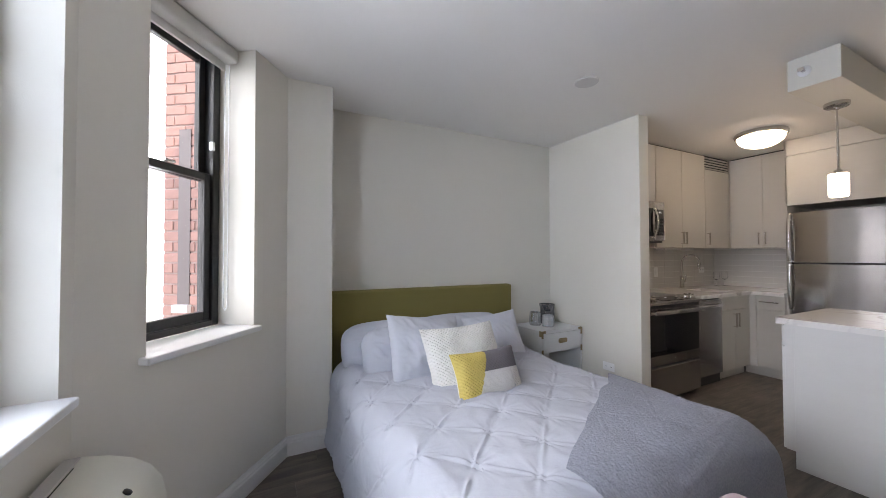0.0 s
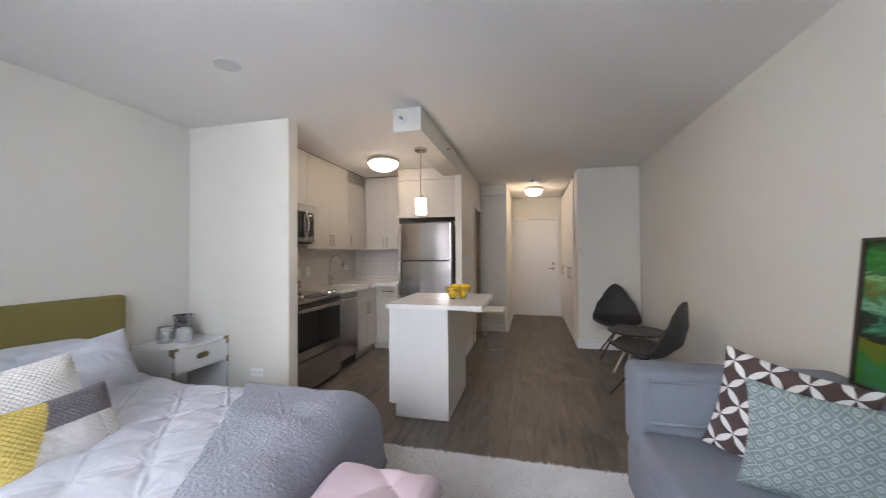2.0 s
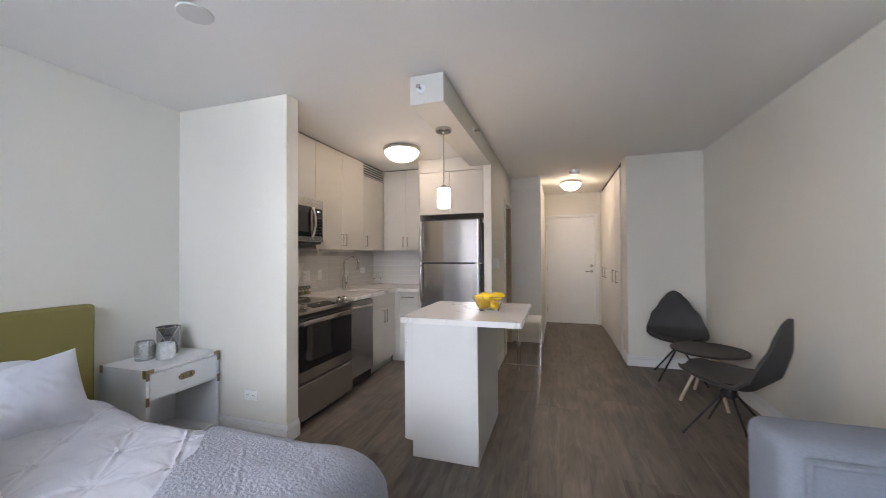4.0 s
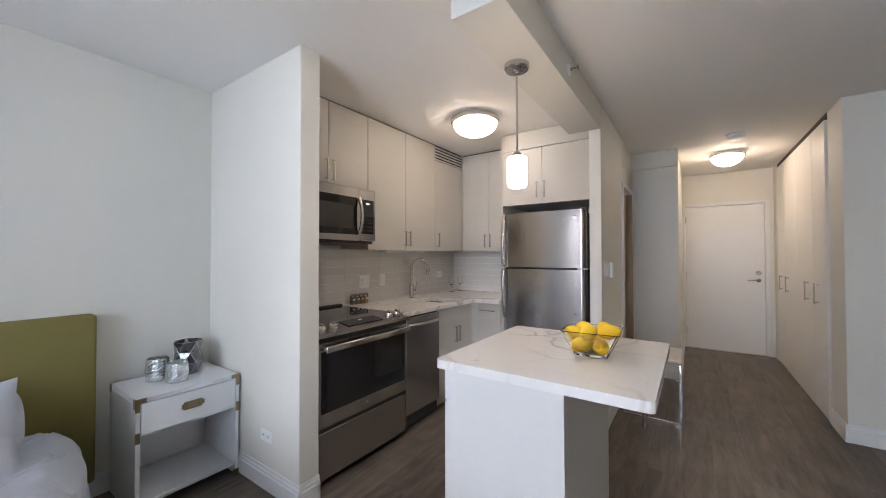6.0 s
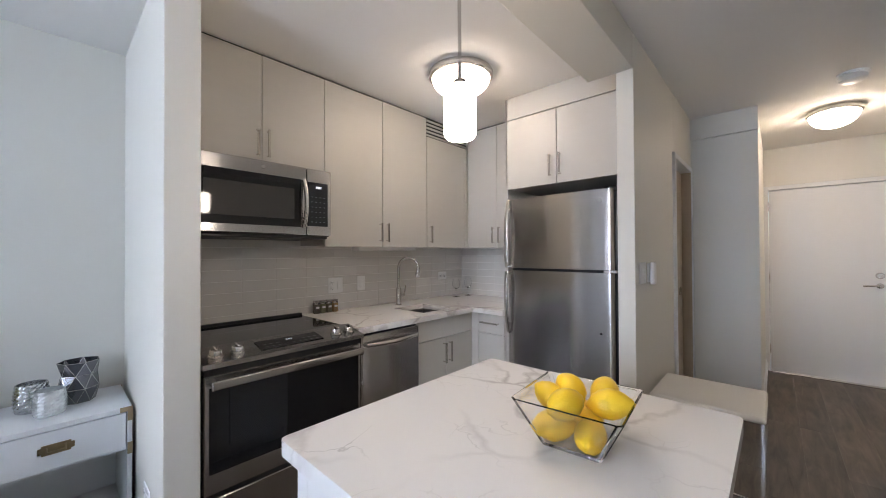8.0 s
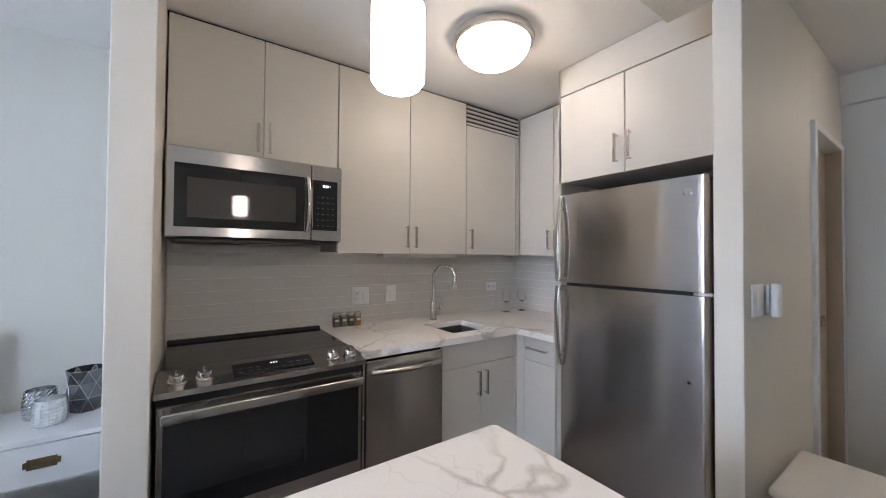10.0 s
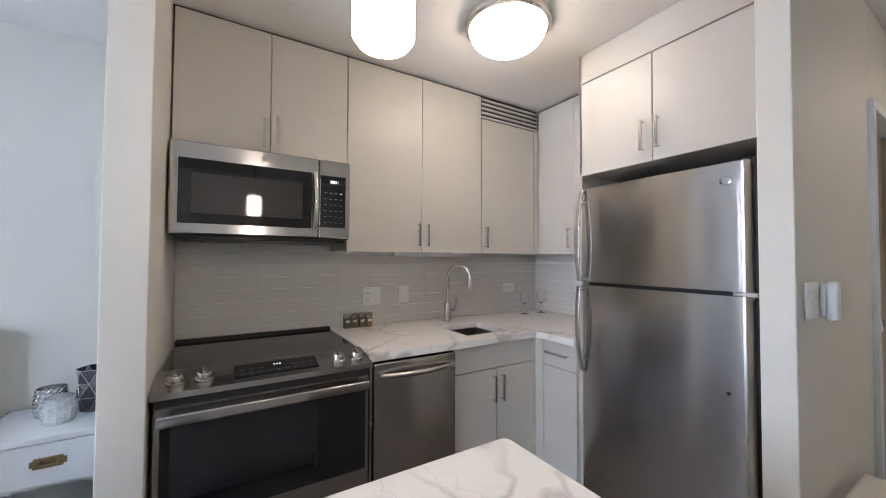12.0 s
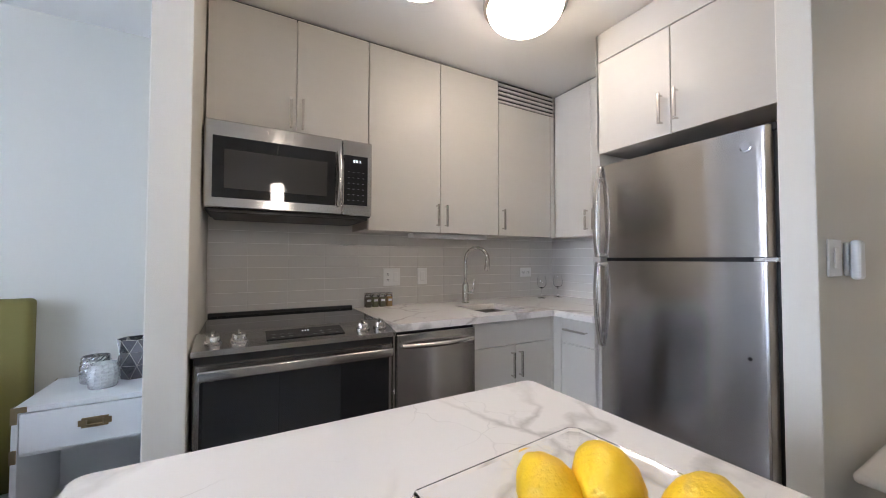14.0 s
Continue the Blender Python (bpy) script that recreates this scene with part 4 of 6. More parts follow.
def sprinkler(p, out):
    p, out = Vector(p), Vector(out)
    rot = out.to_track_quat('Z', 'Y').to_matrix().to_4x4()
    s = thing("sprinkler_head", p, "white sidewall fire sprinkler head on the beam", "sprinkler")
    part("escutcheon", lathe([(0.032, 0), (0.030, 0.005), (0.018, 0.010), (0, 0.010)], seg=24, m=Matrix.Translation(p) @ rot), PLASTIC, s, smooth=True)
    part("head", join(lathe([(0.009, 0.0102), (0.009, 0.03), (0.004, 0.034), (0.004, 0.05), (0, 0.05)], seg=14, m=Matrix.Translation(p) @ rot), box(-0.014, 0.014, -0.010, 0.010, 0.05, 0.053, m=Matrix.Translation(p) @ rot)), NICKEL, s, "small metal sprinkler head", smooth=True)


sprinkler((2.863, 0.845, 2.402), (-1, 0, 0))
sprinkler((3.72, 0.692, 2.395), (0, -1, 0))

# ---- counter stool ----
SEATW = mat("ivory_stool_leather", (0.74, 0.70, 0.63), 0.45, 0, 0.04, 6, 0.1, 180)
st = thing("counter_stool", (4.86, 0.42, 0), "ivory backless counter stool on chrome sled frame", "stool")
part("seat", box(4.665, 5.105, 0.192, 0.658, 0.572, 0.604, 0.014, 3), SEATW, st, "ivory padded seat", smooth=True)
part("leg_frame", tube([(5.075, 0.215, 0.0085), (5.075, 0.63, 0.0085), (5.075, 0.63, 0.565), (5.075, 0.215, 0.565)], 0.0075, closed=True, square=True), CHROME, st, "polished chrome loop leg")
part("leg_frame", tube([(4.86, 0.428, 0.0085), (4.86, 0.456, 0.0085), (4.86, 0.456, 0.565), (4.86, 0.428, 0.565)], 0.0075, closed=True, square=True), CHROME, st, "polished chrome loop leg")
for z in (0.0085, 0.565):
    part("stretcher", tube([(4.86, 0.442, z), (5.075, 0.442, z)], 0.0075, square=True), CHROME, st)

# ---- bed ----
CXB, TB, ZT = 1.20, 2.72, 0.545
HWB, LB, RB = 0.64, 1.88, 0.13
VELVET = mat("olive_green_velvet", (0.222, 0.188, 0.058), 0.85, 0, 0.10, 3.5, 0.12, 220)
LINEN = mat("white_cotton_bedding", (0.47, 0.485, 0.535), 0.8, 0, 0.02, 5, 0.25, 90)
MATTRESS = mat("white_mattress_ticking", (0.7, 0.69, 0.67), 0.8)
bed = thing("bed", (CXB, 1.75, 0), "bed with olive velvet headboard and mattress", "bed")
hbm = box(0.445, 2.205, 2.80, 2.895, 0.12, 1.03, 0.022, 4)
part("headboard", hbm, VELVET, bed, "olive green upholstered headboard", smooth=True)
part("mattress", box(0.56, 1.90, 0.84, 2.78, 0.28, 0.50, 0.05, 3), MATTRESS, bed, smooth=True)
part("bed_frame", box(0.55, 1.91, 0.82, 2.79, 0.15, 0.28, 0.01), BLACK, bed)
for lx, ly in ((0.62, 0.9), (1.84, 0.9), (0.62, 2.7), (1.84, 2.7)):
    part("leg", lathe([(0.022, 0), (0.03, 0.15), (0, 0.15)], (lx, ly, 0), 14), BLACK, bed)


def fold(s, half, r):
    """Way out and drop of cloth at the arc length s from the middle of a surface with a rounded edge."""
    a, sg = abs(s), (1 if s >= 0 else -1)
    if a <= half:
        return s, 0.0
    q = a - half
    if q < r * math.pi / 2:
        return sg * (half + r * math.sin(q / r)), r * (1 - math.cos(q / r))
    return sg * (half + r + 0.10 * (q - r * math.pi / 2)), r + (q - r * math.pi / 2)


def drape(s, t, lift=0.0):
    """The bedding's surface: s across from the bed's middle, t from the head towards the foot, in arc lengths."""
    puffed = HWB + 0.10 * (1 - min(1, max(0, (t - 0.35) / 0.75))) ** 2 * (s > 0)   # fuller beside the pillows
    ox, dx = fold(s, puffed, RB)
    oy, dy = fold(t, LB, RB) if t > 0 else (t, 0.0)
    sag = 0.02 * math.cos(min(1, abs(s) / 0.7) * math.pi / 2)
    z = ZT + sag - math.hypot(dx, dy)
    nx = math.copysign(min(1.0, dx / RB), s)
    ny = -min(1.0, dy / RB)
    nrm = Vector((nx, ny, max(0.0, 1 - 0.7 * max(abs(nx), abs(ny))))).normalized()
    return Vector((CXB + ox, TB - oy, max(0.035, z))) + nrm * lift, nrm


def tuck(s, t):
    """Pintuck cloth: flat diamonds between thin pleats, drawn in at pinch points with creases that fan out from them."""
    w = noise.noise(Vector((s * 1.7, t * 1.7, 6))) * 0.16
    u = (s * 0.95 + t) / 0.31 + 0.2 + w
    v = (s * 0.95 - t) / 0.31 + noise.noise(Vector((s * 1.7, t * 1.7, 2))) * 0.16
    iu, iv = round(u), round(v)
    du, dv = (u - iu) * 0.225, (v - iv) * 0.225
    au, av = abs(du), abs(dv)
    r = math.hypot(du, dv)
    puff = 0.018 * (1 - math.exp(-au / 0.045)) * (1 - math.exp(-av / 0.045))
    pl = 0.55 + 0.9 * noise.noise(Vector((s * 9, t * 9, 8)))
    pleat = 0.013 * max(0.2, pl) * (math.exp(-(au / 0.008) ** 2) + math.exp(-(av / 0.008) ** 2))
    ang = math.atan2(dv, du)
    ray = noise.noise(Vector((math.cos(ang) * 2.6 + iu * 3.1, math.sin(ang) * 2.6 + iv * 5.7, 3.0)))
    fan = 0.020 * (abs(ray) - 0.2) * min(1, r / 0.02) * math.exp(-r / 0.06)
    pin = -0.013 * math.exp(-(r / 0.022) ** 2) + 0.004 * math.exp(-(r / 0.008) ** 2)
    n = noise.noise(Vector((s * 3, t * 3, 1.7))) * 0.012 + (0.5 - abs(noise.noise(Vector((s * 7, t * 5, 4.2))))) * 0.008 + noise.noise(Vector((s * 21, t * 21, 7.7))) * 0.0018
    return puff + pleat + fan + pin + n


def sheet(sa, sb, ta, tb, ns, nt, fn):
    bm = bmesh.new()
    g = [[bm.verts.new(fn(sa + (sb - sa) * i / ns, ta + (tb - ta) * j / nt)) for j in range(nt + 1)] for i in range(ns + 1)]
    for i in range(ns):
        for j in range(nt):
            bm.faces.new((g[i][j], g[i + 1][j], g[i + 1][j + 1], g[i][j + 1]))
    return bm


def comforter_at(s, t):
    p, n = drape(s, t)
    return p + n * tuck(s, t)


cm = sheet(-1.22, 1.22, 0.16, 2.42, 400, 370, comforter_at)
tagged(part("comforter", cm, LINEN, smooth=True), "white pintuck comforter spread over the bed", "comforter")

# knitted throw over the foot of the bed
THROW = mat("grey_boucle_knit", (0.30, 0.315, 0.365), 0.95, 0, 0.30, 120, 1.0, 120)
TA, TBV = Vector((1.905 - CXB, TB - 1.44)), Vector((0.90 - CXB, TB - 0.83))
e1 = (TBV - TA)
L1 = e1.length * 1.02
e1.normalize()
e2 = Vector((-e1.y, e1.x)) if Vector((-e1.y, e1.x)).y > 0 else Vector((e1.y, -e1.x))


def throw_at(i, j):
    edge = 0.018 * noise.noise(Vector((i * 6, j * 6, 9)))
    q = TA + e1 * (i + edge) + e2 * (j + edge)
    p, n = drape(q.x, q.y)
    k = noise.noise(Vector((q.x * 95, q.y * 95, 0))) * 0.0022 + noise.noise(Vector((q.x * 170, q.y * 170, 3))) * 0.0018 + noise.noise(Vector((q.x * 6, q.y * 6, 5))) * 0.008
    return p + n * (0.048 + k + 0.3 * max(0, tuck(q.x, q.y)))


th = thing("throw_blanket", (1.5, 0.9, 0.55), "grey knitted boucle throw draped over the bed's foot", "throw blanket")
WT = 0.92
part("cloth", sheet(-0.16, L1, 0.0, WT, 330, 240, throw_at), THROW, th, smooth=True)
tas = []
for k in range(30):
    i = -0.15 + (L1 + 0.14) * k / 29
    p = throw_at(i, WT)
    d = Vector((random.uniform(-0.01, 0.01), random.uniform(-0.012, 0.004), -0.05))
    tas.append(tube([p, p + d * 0.5 + Vector((random.uniform(-0.006, 0.006), random.uniform(-0.006, 0.006), 0)), p + d * random.uniform(0.9, 1.3)], 0.006, 6))
for k in range(22):
    p = throw_at(-0.16, WT * k / 21)
    d = Vector((0.028, random.uniform(-0.012, 0.012), -0.035))
    tas.append(tube([p, p + d * 0.5 + Vector((0, 0, 0.006)), p + d * random.uniform(0.9, 1.3)], 0.006, 6))
tagged(part("fringe", join(*tas), THROW, th, "short twisted grey tassels", smooth=True), kind="stuff")


def pillow_mesh(w, h, th, m, wr=1.0, n=26, seed=0.0, pull=0.075, rnd_c=0.0, full_k=4):
    """A stuffed cushion in its own x-z plane, with drawn-out corners and shallow wrinkles."""
    bm = bmesh.new()
    sides = []
    for sg in (-1, 1):
        g = []
        for i in range(n + 1):
            row = []
            for j in range(n + 1):
                u, v = 2 * i / n - 1, 2 * j / n - 1
                x = w / 2 * u * (1 - pull * (1 - v * v)) * (1 - rnd_c * (u * v) ** 4)
                z = h / 2 * v * (1 - pull * (1 - u * u)) * (1 - rnd_c * (u * v) ** 4)
                y = th / 2 * max(0.0, (1 - abs(u) ** full_k) * (1 - abs(v) ** full_k)) ** (0.62 if full_k > 3 else 0.5)
                e = min(1, y * 30)
                y += e * wr * (0.010 * noise.noise(Vector((u * 2.3 + seed, v * 2.3, sg))) + 0.004 * (0.4 - abs(noise.noise(Vector((u * 4 + seed, v * 4 + u * 2, sg * 2)))) * 2))
                row.append(bm.verts.new((x, sg * y, z)))
            g.append(row)
        for i in range(n):
            for j in range(n):
                bm.faces.new((g[i][j], g[i + 1][j], g[i + 1][j + 1], g[i][j + 1]))
    bmesh.ops.remove_doubles(bm, verts=bm.verts[:], dist=0.0008)
    bm.transform(m)
    return bm


def pillow(name, label, w, h, th, m, material, wr=1.0, seed=0.0, group="pillows on the bed", cat="pillow", pull=-0.05, rnd_c=0.13):
    return tagged(part(name, pillow_mesh(w, h, th, m, wr, 60, seed, pull, rnd_c, 2.4), material, smooth=True), label, cat, group)


COTTON = mat("white_cotton_pillowcase", (0.52, 0.535, 0.585), 0.75, 0, 0.02, 4, 0.2, 60)
pillow("bed_pillow", "white cotton bed pillow against the headboard", 0.78, 0.42, 0.27, pose(0.90, 2.53, 0.61, -22, 0, 4), COTTON, 2.2, 1)
pillow("bed_pillow", "white cotton bed pillow against the headboard", 0.80, 0.42, 0.26, pose(1.50, 2.57, 0.61, -24, 0, -4), COTTON, 2.2, 5)
pillow("bed_pillow", "plump white cotton pillow leaning on others", 0.62, 0.40, 0.26, pose(0.90, 2.30, 0.615, -24, 3, 8), COTTON, 2.2, 9)
pillow("bed_pillow", "white square cotton pillow leaning on others", 0.46, 0.44, 0.17, pose(1.66, 2.32, 0.635, -26, -8, -15), COTTON, 1.8, 13, pull=0.06, rnd_c=0.0)
pillow("bed_pillow", "large square white cotton pillow leaning back", 0.56, 0.48, 0.22, pose(0.965, 2.09, 0.685, -24, 6, 8), COTTON, 1.8, 17, pull=0.07, rnd_c=0.0)


def knit_mat(name, color, scale=62):
    m = mat(name, color, 0.95, 0, 0.12, 12)
    nt = m.node_tree
    b = nt.nodes["Principled BSDF"]
    tc = nt.nodes.new("ShaderNodeTexCoord")
    v = nt.nodes.new("ShaderNodeTexVoronoi")
    v.inputs["Scale"].default_value = scale
    v.inputs["Randomness"].default_value = 0.5
    bp = nt.nodes.new("ShaderNodeBump")
    bp.inputs["Strength"].default_value = 0.35
    bp.inputs["Distance"].default_value = 0.005
    bp.invert = True
    nt.links.new(tc.outputs["Object"], v.inputs["Vector"])
    nt.links.new(v.outputs["Distance"], bp.inputs["Height"])
    nt.links.new(bp.outputs["Normal"], b.inputs["Normal"])
    return m


KNIT = knit_mat("cream_bobble_knit", (0.68, 0.66, 0.62))
kp = pillow_mesh(0.52, 0.50, 0.19, Matrix(), 0.8, 150, 21)
for v in kp.verts:
    bob = max(0.0, math.sin(v.co.x * 300 + 0.6 * noise.noise(v.co * 30)) * math.sin(v.co.z * 300 + 0.6 * noise.noise(v.co * 26)))
    v.co.y += math.copysign(0.007 * bob ** 0.7, v.co.y)
kp.transform(pose(1.125, 1.87, 0.640, -29, -2, -2))
tagged(part("knit_pillow", kp, KNIT, smooth=True), "cream bobble-knit throw pillow leaning back", "pillow", "pillows on the bed")

# patchwork lumbar cushion: four knitted patches on one stuffed body
lum_m = pose(1.118, 1.62, 0.640, -24, 1, 6)
lum = thing("lumbar_pillow", lum_m.translation, "small patchwork lumbar pillow, yellow, grey and cream", "pillow", "pillows on the bed")
full = pillow_mesh(0.455, 0.285, 0.13, Matrix(), 0.6, 110, 31)


def patch(test, bumps):
    bm = full.copy()
    bmesh.ops.delete(bm, geom=[f for f in bm.faces if not test(f.calc_center_median())], context='FACES')
    for v in bm.verts:
        v.co.y += math.copysign(bumps * (0.5 + 0.5 * math.sin(v.co.x * 330) * math.sin(v.co.z * 330)), v.co.y) if abs(v.co.y) > 0.002 else 0
    bm.transform(lum_m)
    return bm


split = lambda c: -0.075 + 0.50 * c.z
zones = (("yellow_patch", lambda c: c.y <= 0 and c.x < split(c), (0.56, 0.43, 0.12), "mustard yellow knitted patch", 0.008),
         ("grey_patch", lambda c: c.y <= 0 and c.x >= split(c) and c.z > 0.02, (0.17, 0.155, 0.165), "dark grey ribbed patch", 0.006),
         ("cream_knit_patch", lambda c: c.y <= 0 and c.x >= split(c) and c.z <= 0.02 and c.x > 0.13, (0.72, 0.70, 0.67), "cream knitted patch", 0.008),
         ("plain_patch", lambda c: c.y <= 0 and split(c) <= c.x <= 0.13 and c.z <= 0.02, (0.66, 0.64, 0.62), "plain pale grey patch", 0.0),
         ("back", lambda c: c.y > 0, (0.70, 0.68, 0.65), "plain cream backing", 0.0))
for nm, test, col, lab, bp in zones:
    part(nm, patch(test, bp), knit_mat(nm + "_yarn", col, 90), lum, lab, smooth=True)
full.free()

# ---- nightstand and candle holders ----
NSW = mat("white_lacquer", (0.77, 0.775, 0.78), 0.3, 0, 0.02, 4)
BRASS = mat("aged_brass", (0.36, 0.28, 0.17), 0.35, 1.0, 0.12, 25)
ns = thing("nightstand", (2.535, 2.67, 0), "white campaign nightstand with brass corners and one drawer", "nightstand")
X0, X1, Y0, Y1 = 2.282, 2.792, 2.468, 2.902
part("top", box(X0, X1, Y0, Y1, 0.588, 0.61, 0.002), NSW, ns)
part("side", box(X0, X0 + 0.02, Y0, Y1, 0.0, 0.587, 0.002), NSW, ns)
part("side", box(X1 - 0.02, X1, Y0, Y1, 0.0, 0.587, 0.002), NSW, ns)
part("back", box(X0 + 0.021, X1 - 0.021, Y1 - 0.012, Y1, 0.05, 0.587), NSW, ns)
part("bottom_shelf", box(X0 + 0.021, X1 - 0.021, Y0 + 0.01, Y1 - 0.013, 0.05, 0.07, 0.002), NSW, ns)
part("divider", box(X0 + 0.021, X1 - 0.021, Y0 + 0.01, Y1 - 0.013, 0.405, 0.418), NSW, ns)
dwn = part("drawer", box(X0 + 0.024, X1 - 0.024, Y0 - 0.002, Y0 + 0.018, 0.420, 0.583, 0.002), NSW, ns)
hx, hz = 2.540, 0.508
part("handle_plate", join(box(hx - 0.045, hx + 0.045, Y0 - 0.006, Y0 - 0.002, hz - 0.022, hz + 0.022, 0.001), box(hx - 0.056, hx + 0.056, Y0 - 0.0055, Y0 - 0.0022, hz - 0.013, hz + 0.013, 0.001)), BRASS, dwn, "recessed brass campaign pull")
part("handle_bail", tube([(hx - 0.028, Y0 - 0.008, hz + 0.012), (hx - 0.028, Y0 - 0.011, hz - 0.010), (hx + 0.028, Y0 - 0.011, hz - 0.010), (hx + 0.028, Y0 - 0.008, hz + 0.012)], 0.0035), BRASS, dwn)
for cxn, sx in ((X0, 1), (X1, -1)):
    part("corner_bracket", join(box(cxn - sx * 0.002, cxn + sx * 0.045, Y0 - 0.004, Y0 - 0.0005, 0.590, 0.6125), box(cxn - sx * 0.002, cxn + sx * 0.018, Y0 - 0.004, Y0 - 0.0005, 0.545, 0.590), box(cxn - sx * 0.0025, cxn - sx * 0.0005, Y0 - 0.004, Y0 + 0.03, 0.560, 0.6125)), BRASS, ns, "brass corner bracket")
    part("side_bracket", box(cxn - sx * 0.002, cxn + sx * 0.018, Y0 - 0.004, Y0 - 0.0005, 0.385, 0.440), BRASS, ns, "brass side bracket")
    part("back_bracket", box(cxn - sx * 0.0025, cxn - sx * 0.0005, Y1 - 0.03, Y1, 0.565, 0.6125), BRASS, ns, "brass corner bracket")
    part("foot_bracket", box(cxn - sx * 0.002, cxn + sx * 0.035, Y0 - 0.004, Y0 - 0.0005, 0.0, 0.03), BRASS, ns, "brass foot bracket")
MERC = mat("silver_mercury_glass", (0.62, 0.63, 0.64), 0.14, 0.9, 0.35, 45, 0.8, 60)
MERCW = mat("frosted_mercury_glass", (0.66, 0.68, 0.68), 0.22, 0.6, 0.30, 45, 0.9, 70)
FACET = mat("smoky_grey_facet_glass", (0.20, 0.20, 0.22), 0.12, 0.75, 0.3, 12)


def votive(x, y, r, h, material, label):
    v = thing("candle_holder", (x, y, 0.6105), label, "candle holder", "candle holders on the nightstand")
    bm = bmesh.new()
    n, m = 30, 14
    rows = []
    for j in range(m + 1):
        z = h * j / m
        rr = r * (0.90 + 0.10 * math.sin(math.pi * min(1, j / m * 1.1)))
        rows.append([bm.verts.new((x + (rr + (0.003 if i % 2 and j % 2 else 0)) * math.cos(2 * math.pi * i / n), y + (rr + (0.003 if i % 2 and j % 2 else 0)) * math.sin(2 * math.pi * i / n), 0.611 + z)) for i in range(n)])
    rows.append([bm.verts.new((x + r * 0.84 * math.cos(2 * math.pi * i / n), y + r * 0.84 * math.sin(2 * math.pi * i / n), 0.611 + h)) for i in range(n)])
    rows.append([bm.verts.new((x + r * 0.82 * math.cos(2 * math.pi * i / n), y + r * 0.82 * math.sin(2 * math.pi * i / n), 0.611 + h * 0.72)) for i in range(n)])
    for a, b in zip(rows, rows[1:]):
        for i in range(n):
            bm.faces.new((a[i], a[(i + 1) % n], b[(i + 1) % n], b[i]))
    bm.faces.new(rows[0])
    part("cup", bm, material, v)
    part("wax", lathe([(r * 0.80, h * 0.5), (r * 0.80, h * 0.70), (0, h * 0.70)], (x, y, 0.611), 22), SEATW, v, "cream candle wax")


votive(2.462, 2.758, 0.060, 0.128, MERC, "dimpled silver mercury-glass candle holder")
votive(2.520, 2.640, 0.057, 0.112, MERCW, "pale frosted mercury-glass candle holder")
fv = thing("candle_holder", (2.620, 2.758, 0.6105), "tall faceted smoky grey glass candle holder", "candle holder", "candle holders on the nightstand")
bm = bmesh.new()
rows = []
for j, (r, z) in enumerate(((0.060, 0), (0.080, 0.07), (0.068, 0.135), (0.080, 0.20))):
    rows.append([bm.verts.new((2.620 + r * math.cos(2 * math.pi * (i + 0.5 * (j % 2)) / 7), 2.758 + r * math.sin(2 * math.pi * (i + 0.5 * (j % 2)) / 7), 0.611 + z)) for i in range(7)])
for j, (a, b) in enumerate(zip(rows, rows[1:])):
    for i in range(7):
        k = (i + 1) % 7
        if j % 2 == 0:
            bm.faces.new((a[i], a[k], b[i]))
            bm.faces.new((a[k], b[k], b[i]))
        else:
            bm.faces.new((a[i], b[k], b[i]))
            bm.faces.new((a[i], a[k], b[k]))
bm.faces.new(rows[0])
edges = [(e.verts[0].co.copy(), e.verts[1].co.copy()) for e in bm.edges]
part("cup", bm, FACET, fv)
part("facet_lines", join(*[tube([p, q], 0.0013, 4) for p, q in edges]), NICKEL, fv, "thin silver facet edges")

# ---- ottoman ----
PINK = mat("blush_pink_velvet", (0.56, 0.435, 0.465), 0.85, 0, 0.08, 6, 0.15, 200)
ot = thing("tufted_ottoman", (1.18, 0.44, 0), "blush pink button-tufted velvet ottoman at the bed's foot", "ottoman")
OX0, OX1, OY0, OY1, OZ = 0.86, 1.53, 0.20, 0.655, 0.485


def ottoman_top(u, v):
    x, y = OX0 + (OX1 - OX0) * u, OY0 + (OY1 - OY0) * v
    ex = min(u, 1 - u) * (OX1 - OX0)
    ey = min(v, 1 - v) * (OY1 - OY0)
    r = 0.05
    drop = sum(r - math.sqrt(max(0, r * r - (r - min(r, e)) ** 2)) for e in (ex, ey))
    p, q = (u * 3.6 + v * 2.5), (u * 3.6 - v * 2.5)
    a, b = abs(math.sin(math.pi * p / 2)), abs(math.sin(math.pi * q / 2))
    d = 0.020 * (1 - (1 - a) ** 2) * (1 - (1 - b) ** 2) - 0.016 * math.exp(-(a * a + b * b) / 0.08)
    k = min(1, ex / 0.05) * min(1, ey / 0.05)
    return (x, y, OZ - 0.035 - drop + d * (0.35 + 0.65 * k))


part("tufted_top", sheet(0, 1, 0, 1, 120, 90, ottoman_top), PINK, ot, smooth=True)
part("base", box(OX0 + 0.004, OX1 - 0.004, OY0 + 0.004, OY1 - 0.004, 0.12, OZ - 0.083, 0.02, 3), PINK, ot, smooth=True)
for lx in (OX0 + 0.06, OX1 - 0.06):
    for ly in (OY0 + 0.06, OY1 - 0.06):
        part("leg", lathe([(0.014, 0), (0.02, 0.125), (0, 0.125)], (lx, ly, 0.0), 12), BLACK, ot)
btn = []
for k in range(-6, 12):
    for l in range(-8, 8):
        u, v = (k + l) / 3.6, (k - l) / 2.5
        if 0.08 < u < 0.92 and 0.1 < v < 0.9:
            x, y, z = ottoman_top(u, v)
            part("button", lathe([(0.010, -0.004), (0.010, 0.003), (0.006, 0.006), (0, 0.0065)], (x, y, z), 12), PINK, ot)

